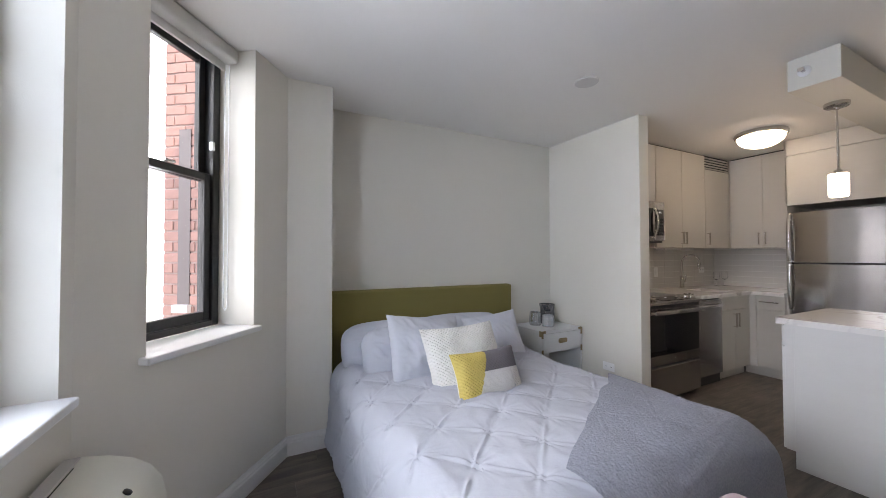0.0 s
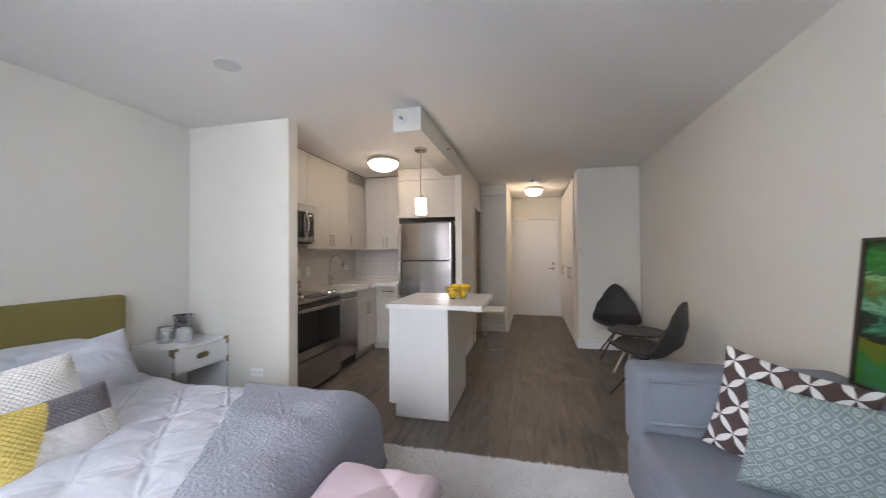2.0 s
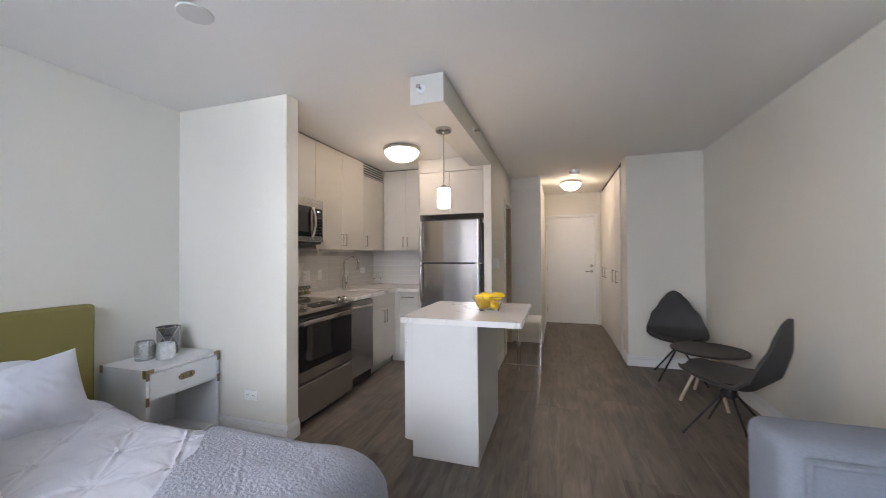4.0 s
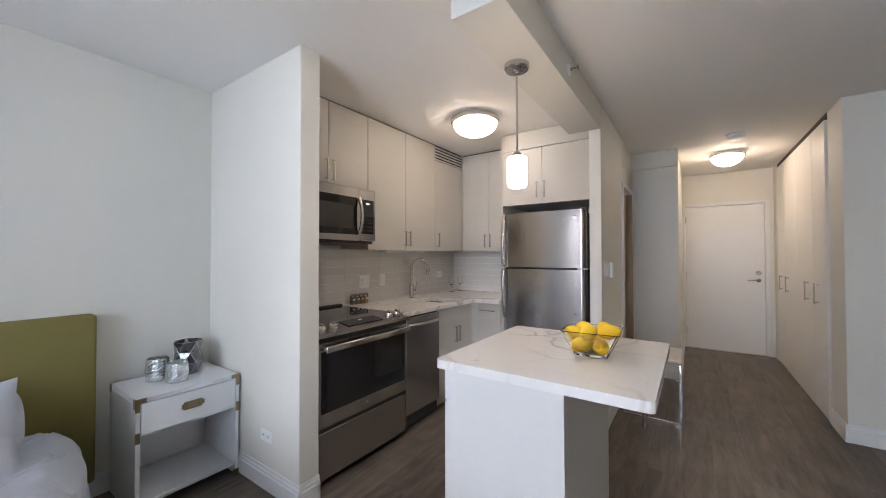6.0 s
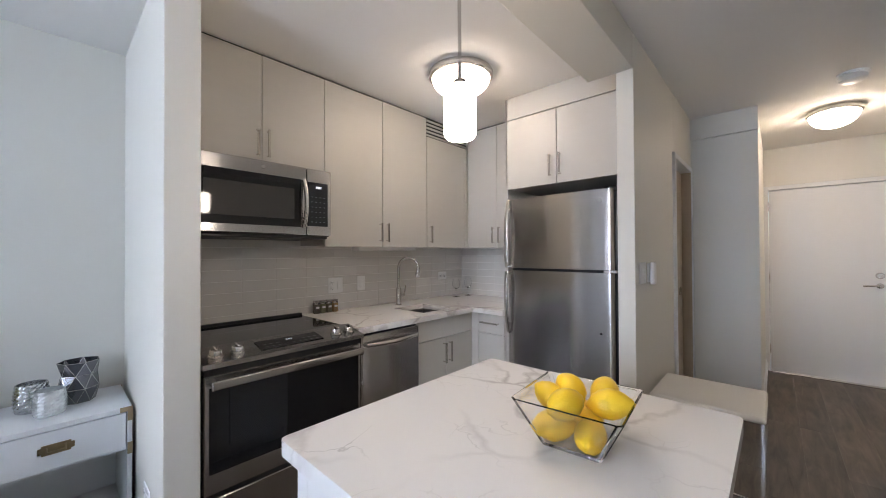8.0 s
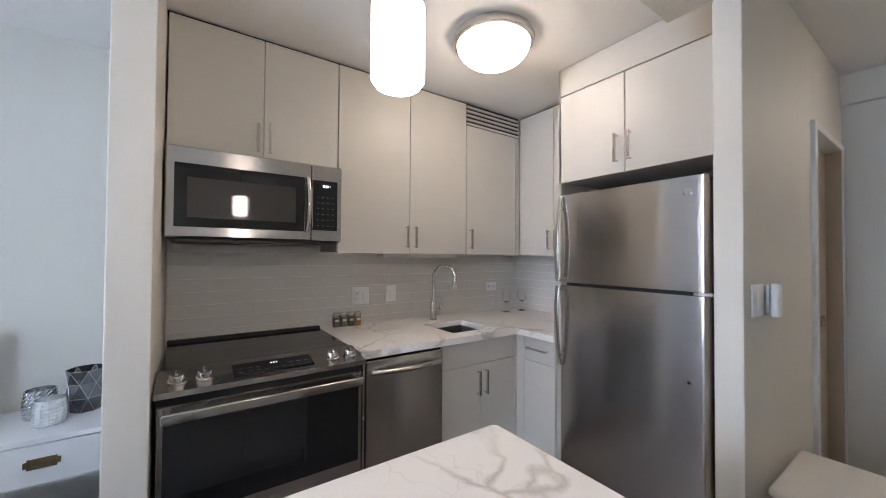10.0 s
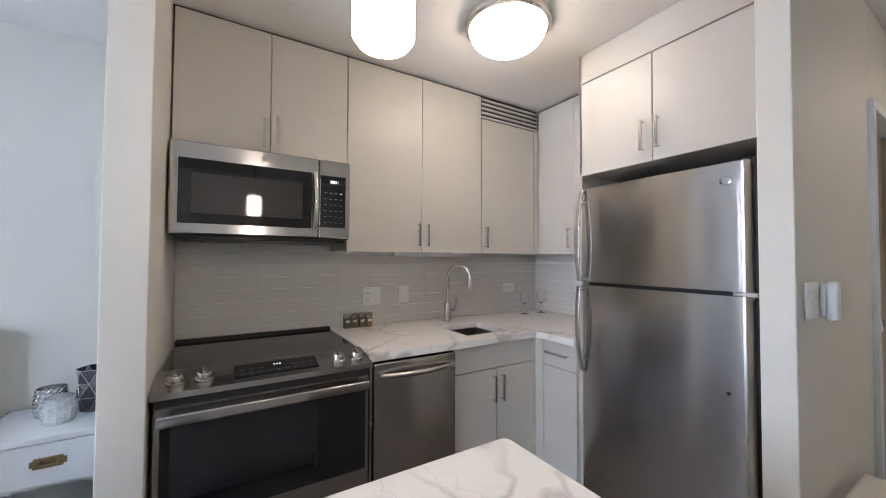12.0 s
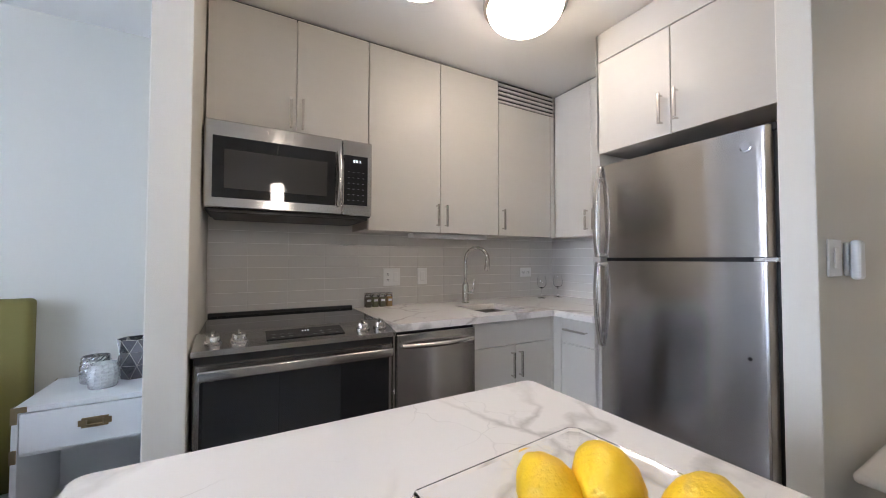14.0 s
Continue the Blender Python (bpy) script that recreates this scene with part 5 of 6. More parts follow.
# ---- sofa, cushions, painting ----
SOFA = mat("blue_grey_woven_upholstery", (0.215, 0.235, 0.278), 0.95, 0, 0.22, 150, 0.35, 420)
so = thing("sofa", (0.9, -1.1, 0), "low blue-grey upholstered sofa with box arm", "sofa")
part("base", box(-0.42, 2.28, -1.545, -0.64, 0.06, 0.33, 0.03, 3), SOFA, so, smooth=True)
part("seat_cushion", box(0.72, 2.022, -1.33, -0.63, 0.332, 0.48, 0.035, 4), SOFA, so, smooth=True)
part("seat_cushion", box(-0.40, 0.712, -1.33, -0.63, 0.332, 0.48, 0.035, 4), SOFA, so, smooth=True)
part("back", box(-0.42, 2.022, -1.555, -1.335, 0.332, 0.745, 0.04, 4), SOFA, so, smooth=True)
arm = part("arm", box(2.03, 2.282, -1.555, -0.627, 0.332, 0.750, 0.045, 4), SOFA, so, smooth=True)
part("arm_cushion", box(2.000, 2.029, -1.25, -0.668, 0.515, 0.726, 0.013, 3), SOFA, arm, smooth=True)
part("piping", tube([(1.999, -1.24, 0.523), (1.999, -0.676, 0.523), (1.999, -0.676, 0.718), (1.999, -1.24, 0.718)], 0.006, 8, closed=True), SOFA, arm, smooth=True)
for lx, ly in ((-0.35, -1.5), (2.22, -1.5), (-0.35, -0.72), (2.22, -0.72)):
    part("foot", box(lx - 0.03, lx + 0.03, ly - 0.03, ly + 0.03, 0.0, 0.06), BLACK, so)


def pattern_mat(name, kind):
    """Printed cushion covers: petal circles on brown, or small lozenges on sage."""
    m = bpy.data.materials.new(name)
    m.use_nodes = True
    nt = m.node_tree
    L = nt.links.new
    b = nt.nodes["Principled BSDF"]
    b.inputs["Roughness"].default_value = 0.9
    uv = nt.nodes.new("ShaderNodeUVMap")
    sep = nt.nodes.new("ShaderNodeSeparateXYZ")
    L(uv.outputs["UV"], sep.inputs["Vector"])

    def op(o, a, c=None, v=None):
        n = nt.nodes.new("ShaderNodeMath")
        n.operation = o
        L(a, n.inputs[0])
        if c is not None:
            L(c, n.inputs[1])
        if v is not None:
            n.inputs[1].default_value = v
        return n.outputs["Value"]

    def dist(ax, ay, ox, oy):
        """Distance to the nearest of a square lattice of centres shifted by (ox, oy)."""
        fx = op('SUBTRACT', op('FRACT', op('ADD', ax, v=ox)), v=0.5)
        fy = op('SUBTRACT', op('FRACT', op('ADD', ay, v=oy)), v=0.5)
        return fx, fy, op('SQRT', op('ADD', op('MULTIPLY', fx, fx), op('MULTIPLY', fy, fy)))

    if kind == "petal":
        ax, ay = op('MULTIPLY', sep.outputs["X"], v=5.6), op('MULTIPLY', sep.outputs["Y"], v=5.6)
        x = op('ADD', ax, ay)
        y = op('SUBTRACT', ax, ay)
        x, y = op('MULTIPLY', x, v=0.72), op('MULTIPLY', y, v=0.72)
        fx, fy, _ = dist(x, y, 0, 0)
        ua, va = op('ABSOLUTE', fx), op('ABSOLUTE', fy)
        # a petal lies along each side of the lattice cell
        pet = None
        for p, q in ((ua, va), (va, ua)):
            away = op('SUBTRACT', q, v=0.5)
            away = op('ABSOLUTE', away)
            lim = op('MULTIPLY', op('SUBTRACT', op('MULTIPLY', op('SUBTRACT', op('MULTIPLY', p, p), v=0.25), v=-1.0), v=0.012), v=0.62)
            g = op('GREATER_THAN', lim, away)
            pet = g if pet is None else op('MAXIMUM', pet, g)
        fac = pet
        c0, c1 = (0.092, 0.058, 0.055, 1), (0.78, 0.76, 0.74, 1)
    else:
        ax, ay = op('MULTIPLY', sep.outputs["X"], v=8.4), op('MULTIPLY', sep.outputs["Y"], v=8.4)
        fx, fy, r = dist(ax, ay, 0, 0)
        man = op('ADD', op('ABSOLUTE', fx), op('ABSOLUTE', fy))
        ring = op('LESS_THAN', op('ABSOLUTE', op('SUBTRACT', man, v=0.46)), v=0.04)
        dot = op('LESS_THAN', op('ABSOLUTE', op('SUBTRACT', r, v=0.14)), v=0.045)
        core = op('LESS_THAN', r, v=0.05)
        gx, gy, r2 = dist(ax, ay, 0.5, 0.5)
        man2 = op('ADD', op('ABSOLUTE', gx), op('ABSOLUTE', gy))
        loz = op('LESS_THAN', op('ABSOLUTE', op('SUBTRACT', man2, v=0.16)), v=0.05)
        fac = op('MAXIMUM', op('MAXIMUM', ring, dot), op('MAXIMUM', core, loz))
        c0, c1 = (0.20, 0.255, 0.255, 1), (0.40, 0.47, 0.46, 1)
    mix = nt.nodes.new("ShaderNodeMix")
    mix.data_type = 'RGBA'
    mix.inputs["A"].default_value, mix.inputs["B"].default_value = c0, c1
    L(fac, mix.inputs["Factor"])
    tcn = nt.nodes.new("ShaderNodeTexCoord")
    n2 = nt.nodes.new("ShaderNodeTexNoise")
    n2.inputs["Scale"].default_value = 350
    bp = nt.nodes.new("ShaderNodeBump")
    bp.inputs["Strength"].default_value = 0.3
    bp.inputs["Distance"].default_value = 0.003
    L(tcn.outputs["Object"], n2.inputs["Vector"])
    L(n2.outputs["Fac"], bp.inputs["Height"])
    L(bp.outputs["Normal"], b.inputs["Normal"])
    L(mix.outputs["Result"], b.inputs["Base Color"])
    return m


def printed_cushion(label, w, h, th, m, material, seed):
    bm = pillow_mesh(w, h, th, Matrix(), 1.6, 44, seed, 0.10)
    uvl = bm.loops.layers.uv.new("UVMap")
    for f in bm.faces:
        for lp in f.loops:
            lp[uvl].uv = (lp.vert.co.x / w + 0.5, lp.vert.co.z / w + 0.5)
    bm.transform(m)
    ob = part("sofa_cushion", bm, material, smooth=True)
    return tagged(ob, label, "cushion", "cushions on the sofa")


def leaning(corner, right, up):
    """The pose of a cushion from a lower corner and its two edges."""
    c, w, u = Vector(corner), Vector(right), Vector(up)
    x = w.normalized()
    z = (u - x * u.dot(x)).normalized()
    y = z.cross(x)
    return Matrix.Translation(c + w / 2 + u / 2) @ Matrix((x, y, z)).transposed().to_4x4()


printed_cushion("brown cushion with white petal circle print on sofa", 0.47, 0.45, 0.17, leaning((1.985, -0.88, 0.482), (-0.29, -0.315, -0.07), (-0.005, -0.13, 0.405)), pattern_mat("petal_print", "petal"), 3)
printed_cushion("sage green cushion with pale lozenge print on sofa", 0.42, 0.39, 0.14, leaning((1.69, -0.845, 0.487), (-0.14, -0.35, -0.035), (-0.03, -0.12, 0.35)), pattern_mat("lozenge_print", "lozenge"), 7)


def painting_mat():
    m = bpy.data.materials.new("abstract_green_painting")
    m.use_nodes = True
    nt = m.node_tree
    L = nt.links.new
    b = nt.nodes["Principled BSDF"]
    b.inputs["Roughness"].default_value = 0.45
    tc = nt.nodes.new("ShaderNodeTexCoord")
    mp = nt.nodes.new("ShaderNodeMapping")
    mp.inputs["Scale"].default_value = (1.2, 1.0, 4.2)
    L(tc.outputs["Object"], mp.inputs["Vector"])
    n = nt.nodes.new("ShaderNodeTexNoise")
    n.inputs["Scale"].default_value = 2.6
    n.inputs["Detail"].default_value = 7
    n.inputs["Roughness"].default_value = 0.6
    n.inputs["Distortion"].default_value = 0.6
    L(mp.outputs["Vector"], n.inputs["Vector"])
    sep = nt.nodes.new("ShaderNodeSeparateXYZ")
    L(tc.outputs["Object"], sep.inputs["Vector"])
    lift = nt.nodes.new("ShaderNodeMath")
    lift.operation = 'MULTIPLY_ADD'
    lift.inputs[1].default_value = 1.55
    L(sep.outputs["Z"], lift.inputs[0])
    wob = nt.nodes.new("ShaderNodeMath")
    wob.operation = 'MULTIPLY_ADD'
    wob.inputs[1].default_value = 0.62
    wob.inputs[2].default_value = -0.31
    L(n.outputs["Fac"], wob.inputs[0])
    L(wob.outputs["Value"], lift.inputs[2])
    ramp = nt.nodes.new("ShaderNodeValToRGB")
    cr = ramp.color_ramp
    cr.elements[0].position, cr.elements[0].color = 0.0, (0.012, 0.10, 0.04, 1)
    cr.elements[1].position, cr.elements[1].color = 1.0, (0.012, 0.13, 0.025, 1)
    for p, c in ((0.08, (0.03, 0.17, 0.09, 1)), (0.16, (0.015, 0.17, 0.02, 1)), (0.25, (0.12, 0.15, 0.012, 1)), (0.33, (0.15, 0.14, 0.01, 1)), (0.37, (0.006, 0.012, 0.008, 1)),
                 (0.46, (0.008, 0.03, 0.018, 1)), (0.49, (0.02, 0.19, 0.11, 1)), (0.55, (0.20, 0.42, 0.28, 1)), (0.60, (0.02, 0.20, 0.06, 1)), (0.66, (0.13, 0.13, 0.012, 1)),
                 (0.72, (0.10, 0.32, 0.10, 1)), (0.76, (0.30, 0.44, 0.24, 1)), (0.79, (0.01, 0.12, 0.03, 1)), (0.87, (0.012, 0.20, 0.03, 1)), (0.94, (0.004, 0.03, 0.008, 1))):
        e = cr.elements.new(p)
        e.color = c
    place = nt.nodes.new("ShaderNodeMath")
    place.operation = 'ADD'
    place.inputs[1].default_value = 0.5 - 1.55 * (1.062 - 0.75)
    L(lift.outputs["Value"], place.inputs[0])
    L(place.outputs["Value"], ramp.inputs["Fac"])
    L(ramp.outputs["Color"], b.inputs["Base Color"])
    bp = nt.nodes.new("ShaderNodeBump")
    bp.inputs["Strength"].default_value = 0.3
    bp.inputs["Distance"].default_value = 0.004
    L(n.outputs["Fac"], bp.inputs["Height"])
    L(bp.outputs["Normal"], b.inputs["Normal"])
    return m


pm = pose(1.535, -1.500, 1.062, 5.5, 0, 0)
pt = thing("painting", (1.535, -1.46, 0.75), "framed abstract green painting leaning on the sofa back", "painting")
part("canvas", box(-0.49, 0.49, -0.004, 0.006, -0.295, 0.295, m=pm), painting_mat(), pt, "glossy streaks of green, ochre and black")
ROSE = mat("thin_dark_bronze_frame", (0.05, 0.032, 0.026), 0.4, 0.4, 0.1, 10)
part("frame", join(box(-0.505, -0.490, -0.02, 0.018, -0.31, 0.31, 0.002, m=pm), box(0.490, 0.505, -0.02, 0.018, -0.31, 0.31, 0.002, m=pm), box(-0.490, 0.490, -0.02, 0.018, 0.295, 0.31, 0.002, m=pm), box(-0.490, 0.490, -0.02, 0.018, -0.31, -0.295, 0.002, m=pm)), ROSE, pt, "thin dark bronze frame")

# ---- lounge chairs and side table ----
CHAIR = mat("charcoal_woven_shell", (0.036, 0.034, 0.034), 0.6, 0, 0.12, 7, 0.25, 240)
LEGM = mat("black_powder_coated_steel", (0.012, 0.012, 0.012), 0.45, 0.3, 0.1, 10)
PALEWOOD = mat("pale_ash_wood", (0.52, 0.43, 0.34), 0.5, 0, 0.12, 6, 0.05, 60, aniso=(8, 8, 1))


def spline(keys, t):
    for (a, va), (b, vb) in zip(keys, keys[1:]):
        if t <= b:
            k = (t - a) / (b - a)
            k = k * k * (3 - 2 * k) * 0.4 + k * 0.6
            return va + (vb - va) * k
    return keys[-1][1]


def lounge_chair(base, rz, label):
    ch = thing("lounge_chair", base, label, "chair", "lounge chairs by the wall", rz)
    XK = ((0, 0.29), (0.22, 0.14), (0.42, -0.03), (0.55, -0.16), (0.68, -0.262), (0.84, -0.318), (1, -0.33))
    ZK = ((0, 0.46), (0.22, 0.415), (0.42, 0.385), (0.55, 0.41), (0.68, 0.50), (0.84, 0.68), (1, 0.90))
    WK = ((0, 0.09), (0.10, 0.18), (0.33, 0.255), (0.55, 0.29), (0.68, 0.285), (0.80, 0.235), (0.90, 0.155), (0.96, 0.085), (1, 0.018))

    def at(i, j, off=0.0):
        w = spline(WK, i)
        x, z = spline(XK, i), spline(ZK, i)
        back = min(1, max(0, (i - 0.45) / 0.25))
        cup = 0.075 * j * j * (w / 0.28)
        return Vector((x + back * cup + (1 - back) * 0 - off * back, j * w, z + (1 - back) * cup - off * (1 - back)))
    bm = bmesh.new()
    ni, nj = 34, 16
    lay = []
    for off in (0.0, 0.022):
        lay.append([[bm.verts.new(at(i / ni, 2 * j / nj - 1, off)) for j in range(nj + 1)] for i in range(ni + 1)])
    for g in lay:
        for i in range(ni):
            for j in range(nj):
                bm.faces.new((g[i][j], g[i + 1][j], g[i + 1][j + 1], g[i][j + 1]))
    a, b = lay
    for i in range(ni):
        for j in (0, nj):
            bm.faces.new((a[i][j], a[i + 1][j], b[i + 1][j], b[i][j]))
    for j in range(nj):
        for i in (0, ni):
            bm.faces.new((a[i][j], a[i][j + 1], b[i][j + 1], b[i][j]))
    part("shell", bm, CHAIR, ch, "charcoal teardrop shell seat and back", local=True, smooth=True)
    part("hub", lathe([(0.05, 0.300), (0.055, 0.31), (0.045, 0.36), (0.03, 0.395), (0, 0.395)], seg=18), LEGM, ch, local=True)
    for k in range(4):
        t = math.pi / 4 + k * math.pi / 2
        part("leg", tube([(0.03 * math.cos(t), 0.03 * math.sin(t), 0.33), (0.30 * math.cos(t), 0.30 * math.sin(t), 0.0085)], 0.009, 8), LEGM, ch, local=True)
    return ch


lounge_chair((5.08, -1.20, 0), 172, "charcoal teardrop shell chair on black splayed legs")
lounge_chair((3.78, -1.145, 0), 50, "charcoal teardrop shell chair beside the sofa")
TX, TY = 4.50, -1.27
tb = thing("side_table", (TX, TY, 0), "round black side table on pale wooden legs", "side table")
part("tabletop", lathe([(0.285, 0.445), (0.295, 0.450), (0.295, 0.460), (0.290, 0.465), (0, 0.465)], (TX, TY, 0), 48), CHAIR, tb, "round black tabletop", smooth=True)
part("hub", lathe([(0.05, 0.40), (0.06, 0.4445), (0, 0.4445)], (TX, TY, 0), 18), LEGM, tb)
for k, t in enumerate((1.9, 3.3, 5.1, 6.4)):
    bm = tube([(TX + 0.04 * math.cos(t), TY + 0.04 * math.sin(t), 0.43), (TX + 0.27 * math.cos(t), TY + 0.27 * math.sin(t), 0.012)], 0.013, 10)
    part("leg", bm, PALEWOOD, tb, "pale ash wooden leg", smooth=True)

# ---- rug ----
SHAG = mat("white_shag_pile", (0.78, 0.76, 0.74), 0.95, 0, 0.06, 30)
rug = thing("shag_rug", (1.2, -0.1, 0), "fluffy white shag rug under sofa and bed", "rug")
part("backing", box(-0.40, 2.44, -1.15, 1.25, 0.001, 0.008), SHAG, rug)
rnd = random.Random(5)
vs, fs = [], []


def tuft(x, y, h, r):
    a0 = rnd.uniform(0, 6.28)
    lx, ly = rnd.uniform(-0.022, 0.022), rnd.uniform(-0.022, 0.022)
    n = len(vs)
    for k in range(3):
        vs.append((x + r * math.cos(a0 + k * 2.094), y + r * math.sin(a0 + k * 2.094), 0.007))
    for k in range(3):
        vs.append((x + lx * 0.6 + r * 0.8 * math.cos(a0 + k * 2.094), y + ly * 0.6 + r * 0.8 * math.sin(a0 + k * 2.094), h * 0.7))
    vs.append((x + lx * 1.3, y + ly * 1.3, h))
    for k in range(3):
        l = (k + 1) % 3
        fs.append((n + k, n + l, n + 3 + l, n + 3 + k))
        fs.append((n + 3 + k, n + 3 + l, n + 6))


for _ in range(36000):
    x = 2.45 - 1.2 * rnd.random() ** 1.3
    tuft(x, rnd.uniform(-0.75, 1.0), rnd.uniform(0.016, 0.026), rnd.uniform(0.003, 0.006))
for _ in range(9000):
    tuft(rnd.uniform(-0.4, 1.4), rnd.uniform(-1.1, 1.2), rnd.uniform(0.022, 0.04), rnd.uniform(0.006, 0.010))
me = bpy.data.meshes.new("pile")
me.from_pydata(vs, [], fs)
me.materials.append(SHAG)
pile = new("pile", me)
pile.parent = rug
pile.matrix_parent_inverse = PLACED[rug.name].inverted()
tagged(pile, kind="stuff")

# ---- window shade, heating unit ----
SHADE = mat("pale_grey_roller_fabric", (0.62, 0.61, 0.58), 0.7, 0, 0.04, 20, 0.1, 300)
for (a0, a1), wm, ac in ((W2, WALL_M, W2[0] + 0.022), (W1, WEST_M, W1[1] - 0.022)):
    rs = thing("roller_shade", wm @ Vector((-(a0 + a1) / 2, 0.05, 2.4)), "raised pale roller shade with bead chain", "roller shade", "roller shades")
    part("cassette", wbox(a0 + 0.004, a1 - 0.004, 0.10, 0.19, 2.412, CE - 0.002, 0.018, 3, wm), SHADE, rs, smooth=True)
    part("hem_bar", wbox(a0 + 0.03, a1 - 0.03, 0.165, 0.178, 2.365, 2.412, 0.004, 1, wm), SHADE, rs)
    c0, c1 = wm @ Vector((-ac, 0.15, 0)), wm @ Vector((-ac, 0.175, 0))
    part("bead_chain", join(tube([(c0.x, c0.y, 2.40), (c0.x, c0.y, 1.02), ((c0.x + c1.x) / 2, (c0.y + c1.y) / 2, 1.0), (c1.x, c1.y, 1.02), (c1.x, c1.y, 2.40)], 0.0028, 6)), PLASTIC, rs, "white bead chain loop")
CREAM = mat("cream_enamel", (0.66, 0.64, 0.55), 0.4, 0, 0.03, 6)
hu = thing("heating_unit", (-0.43, 0.33, 0), "cream enamelled heating unit under the window", "heating unit")
cover = bmesh.new()
outline = [(-0.545, 0.08), (-0.545, 0.69), (-0.50, 0.69), (-0.44, 0.680), (-0.38, 0.658), (-0.335, 0.625), (-0.305, 0.58), (-0.293, 0.52), (-0.293, 0.08)]
ends = [[cover.verts.new((x, y, z)) for x, z in outline] for y in (-0.78, 1.43)]
for k in range(len(outline)):
    n = (k + 1) % len(outline)
    cover.faces.new((ends[0][k], ends[0][n], ends[1][n], ends[1][k]))
cover.faces.new(ends[0])
cover.faces.new(ends[1])
part("cabinet", cover, CREAM, hu, smooth=True)
part("grille_flap", box(-0.542, -0.502, -0.76, 1.418, 0.6905, 0.697, 0.002), CABSIDE, hu, "grey hinged top flap")
part("seam", box(-0.5015, -0.4985, -0.76, 1.36, 0.6895, 0.6912), DARKGAP, hu)
part("knob", lathe([(0.012, 0), (0.012, 0.004), (0.006, 0.006), (0, 0.006)], m=Matrix.Translation((-0.352, 1.255, 0.638)) @ Matrix.Rotation(0.62, 4, 'Y'), seg=18), BLACK, hu, "small dark control knob", smooth=True)
part("plinth", box(-0.54, -0.34, -0.76, 1.40, 0.0, 0.08), BLACK, hu)

# ---- outside ----
BRICKM = mat("pink_red_brick", (0.36, 0.205, 0.175), 0.85, 0, 0.18, 18, 0.15, 60)
MORTAR = mat("pale_mortar", (0.40, 0.30, 0.265), 0.9, 0, 0.08, 30)
CITY = mat("hazy_pale_concrete", (0.62, 0.61, 0.62), 0.9, 0, 0.05, 0.3)
structure("ground", box(-3000, 3000, -3000, 3000, -60.2, -60.0), mat("far_ground", (0.20, 0.20, 0.19), 0.9, 0, 0.2, 0.02), "distant street level far below", "ground")
sb_m = WALL_M @ Matrix.Translation((-0.4, 90, 0))
HAZE = mat("bright_hazy_sky", (0.82, 0.91, 1.0), 1.0, 0, 0, emit=5.2)
structure("backdrop", box(-160, 160, 0, 0.5, -60, 150, m=sb_m), HAZE, "bright hazy white sky", "backdrop")
for k, (a, dd, w, h) in enumerate(((-13, 62, 9, -2), (-28, 70, 12, 9), (-44, 66, 10, 2), (6, 75, 12, -8), (-60, 72, 14, 14))):
    tw = thing("far_tower", WALL_M @ Vector((a, dd, -60)), "pale hazy tower block in the distance", "building", "far towers")
    part("wall", box(a - w / 2, a + w / 2, dd, dd + w, -60, h, m=WALL_M), CITY, tw)
    part("roof", box(a - w / 2 + 1, a + w / 2 - 1, dd + 1, dd + w - 1, h, h + 2.5, m=WALL_M), CITY, tw)
pier = thing("brick_wing", WALL_M @ Vector((-0.15, 0.5, 0.4)), "red brick wing wall outside the window", "building", kind="structure")
part("core", box(-0.16, -0.06, 0.365, 0.755, -0.5, 3.4, m=WALL_M), MORTAR, pier)
part("stone_ledge", box(-0.20, -0.155, 0.55, 0.66, 0.95, 1.0, m=WALL_M), CITY, pier, "pale stone ledge")
part("recess", box(-0.172, -0.155, 0.56, 0.645, 1.0, 2.12, m=WALL_M), mat("shaded_outer_window", (0.11, 0.085, 0.085), 0.3), pier, "dark window in the brick wing")

# ---- pieces: bricks, tiles, planks ----
def piece_mesh(name, bm, material):
    me = bpy.data.meshes.new(name)
    bm.to_mesh(me)
    bm.free()
    me.materials.append(material)
    return me


brick_me = piece_mesh("brick", box(-0.004, 0.004, -0.075, 0.075, -0.029, 0.029, 0.003), BRICKM)
inv = PLACED[pier.name].inverted()
half_me = piece_mesh("half_brick", box(-0.004, 0.004, -0.035, 0.035, -0.029, 0.029, 0.003), BRICKM)
for row in range(44):
    z = 0.55 + row * 0.068
    for y, me in (((0.405, half_me), (0.525, brick_me), (0.680, brick_me)) if row % 2 else ((0.445, brick_me), (0.605, brick_me), (0.722, half_me))):
        b = new("brick", me)
        b.parent = pier
        b.matrix_local = inv @ WALL_M @ Matrix.Translation((-0.164, y, z))

# glossy stacked wall tiles
backsplash = thing("backsplash", (4.2, 2.64, 0.914), "glossy pale grey stacked tile backsplash", "backsplash", kind="structure")
part("grout_bed", join(box(2.932, 5.519, 2.6352, 2.6448, 0.9145, 1.455), box(5.5102, 5.5195, 1.645, 2.6350, 0.9145, 1.40)), GROUT, backsplash)
TW, TH = 0.2125, 0.0700
tile_me = piece_mesh("tile", box(-TW / 2 + 0.0004, TW / 2 - 0.0004, -0.0028, 0.0028, -TH / 2 + 0.0015, TH / 2 - 0.0015, 0.0012), TILE)
inv = PLACED[backsplash.name].inverted()
jig = random.Random(11)


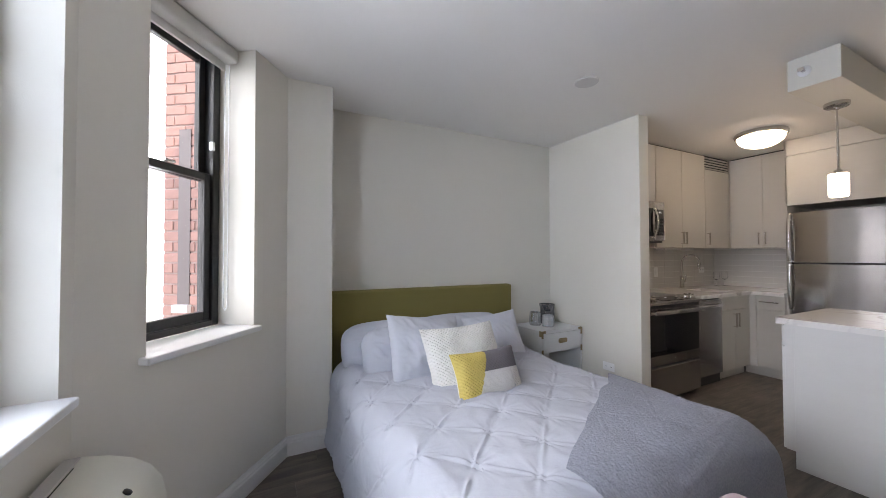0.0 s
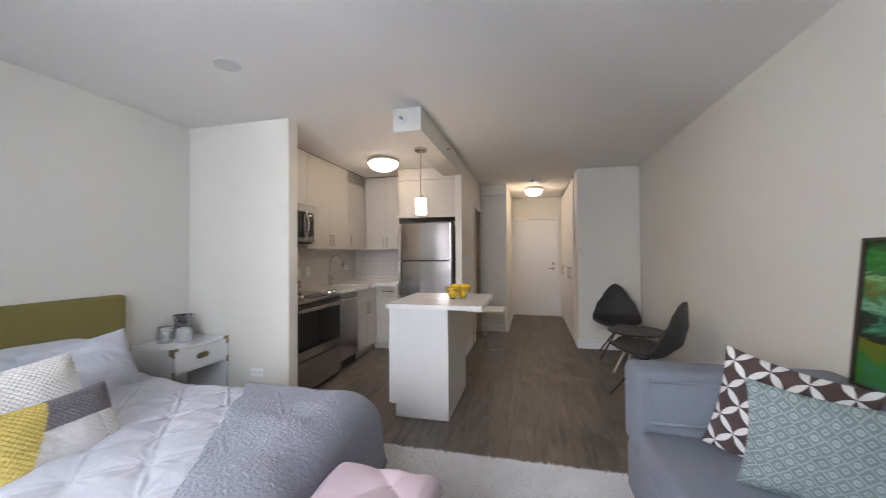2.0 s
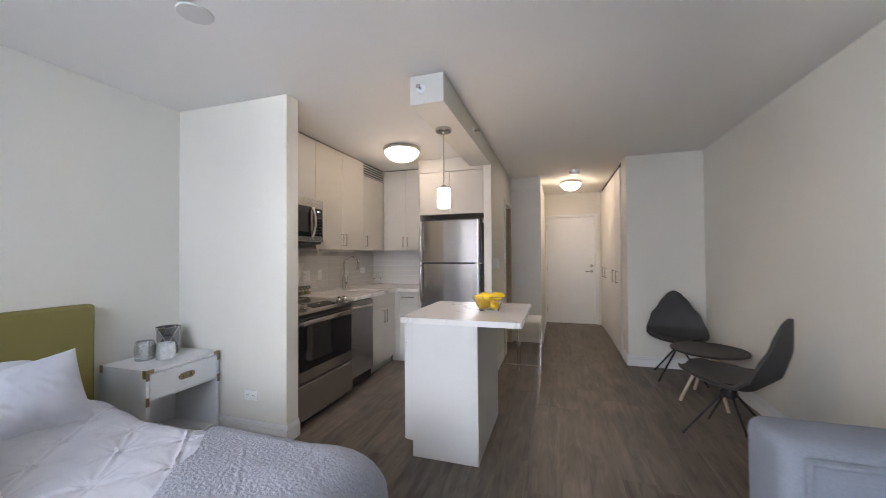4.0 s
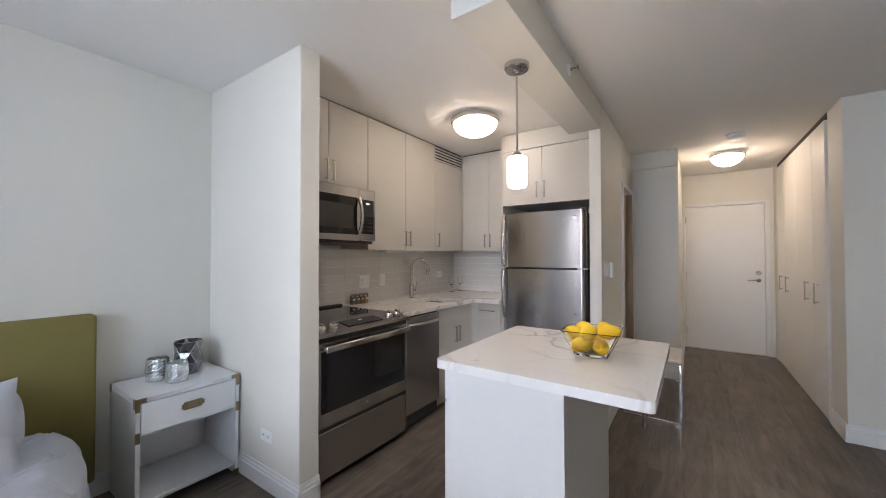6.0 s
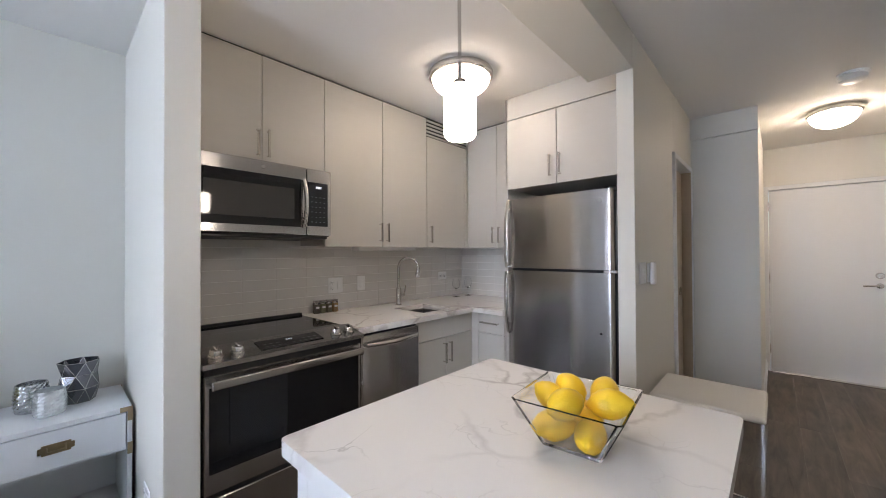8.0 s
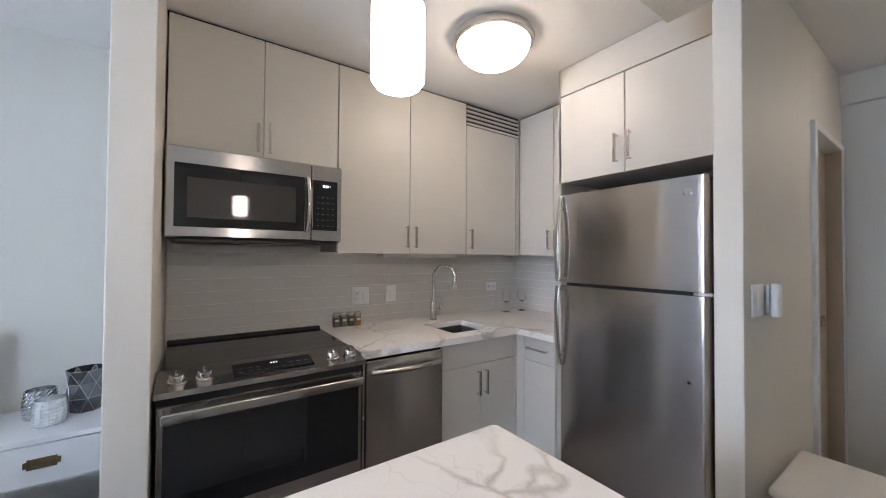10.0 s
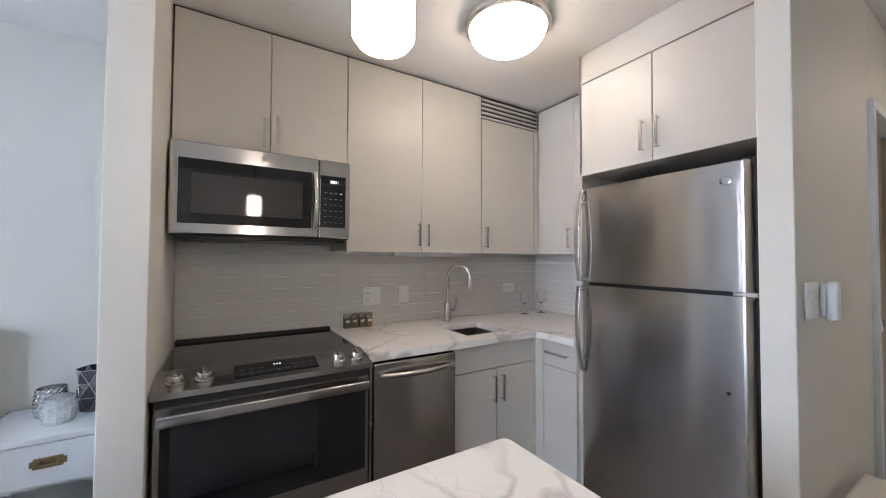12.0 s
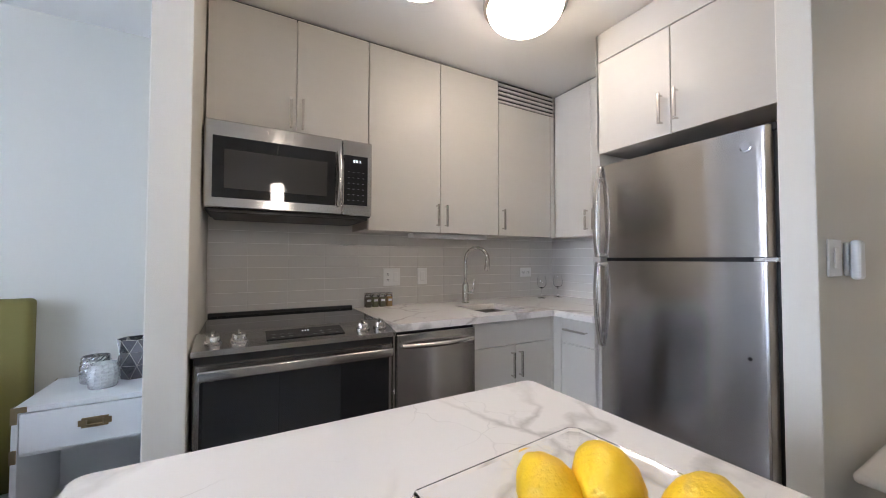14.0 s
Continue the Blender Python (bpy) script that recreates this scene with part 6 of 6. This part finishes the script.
def tile_at(m, sx=1.0, sz=1.0):
    t = new("tile", tile_me)
    t.parent = backsplash
    t.matrix_local = inv @ m @ pose(0, 0, 0, jig.uniform(-0.5, 0.5), 0, jig.uniform(-0.35, 0.35)) @ Matrix.Diagonal((sx, 1, sz, 1))


zs = []
z = 0.966 - TH
while z < 1.46:
    lo, hi = max(0.9155, z), min(1.452, z + TH)
    if hi - lo > 0.012:
        zs.append(((lo + hi) / 2, (hi - lo) / TH))
    z += TH
x = 3.125 - TW
while x < 5.51:
    lo, hi = max(2.934, x), min(5.512, x + TW)
    for zc, k in zs:
        if hi - lo > 0.012:
            tile_at(Matrix.Translation(((lo + hi) / 2, 2.6368, zc)), (hi - lo) / TW, k)
    x += TW
y = 2.634
while y > 1.66:
    lo, hi = max(1.646, y - TW), y
    for zc, k in zs:
        if zc < 1.385:
            tile_at(Matrix.Translation((5.5118, (lo + hi) / 2, zc)) @ Matrix.Rotation(math.pi / 2, 4, 'Z'), (hi - lo) / TW, k)
    y -= TW

# floor planks, laid along the hallway
PW, PL = 0.181, 1.22
plank_me = {}
inv = PLACED[floor.name].inverted()


def plank(x0, x1, yc):
    key = round(x1 - x0, 3)
    if key not in plank_me:
        plank_me[key] = piece_mesh("plank", box(-key / 2 + 0.0003, key / 2 - 0.0003, -PW / 2 + 0.0003, PW / 2 - 0.0003, -0.005, 0.0, 0.0006), FLOOR)
    p = new("plank", plank_me[key])
    p.parent = floor
    p.matrix_local = Matrix.Translation(((x0 + x1) / 2, yc, 0.0))


jig = random.Random(3)
y = -1.60
while y < 2.93:
    yc = y + PW / 2
    # the slanted wall bounds the room to the west
    west = max(0.14 - (2.52 - min(2.9, yc + PW / 2)) * 0.574 / 0.819 - 0.15, -0.60)
    east = 8.02
    if yc > 0.79:
        east = 6.8
    x = west - jig.uniform(0.0, PL)
    while x < east:
        a, b = max(x, west), min(x + PL, east)
        if b - a > 0.05:
            plank(round(a, 2), round(b, 2), yc)
        x += PL
    y += PW
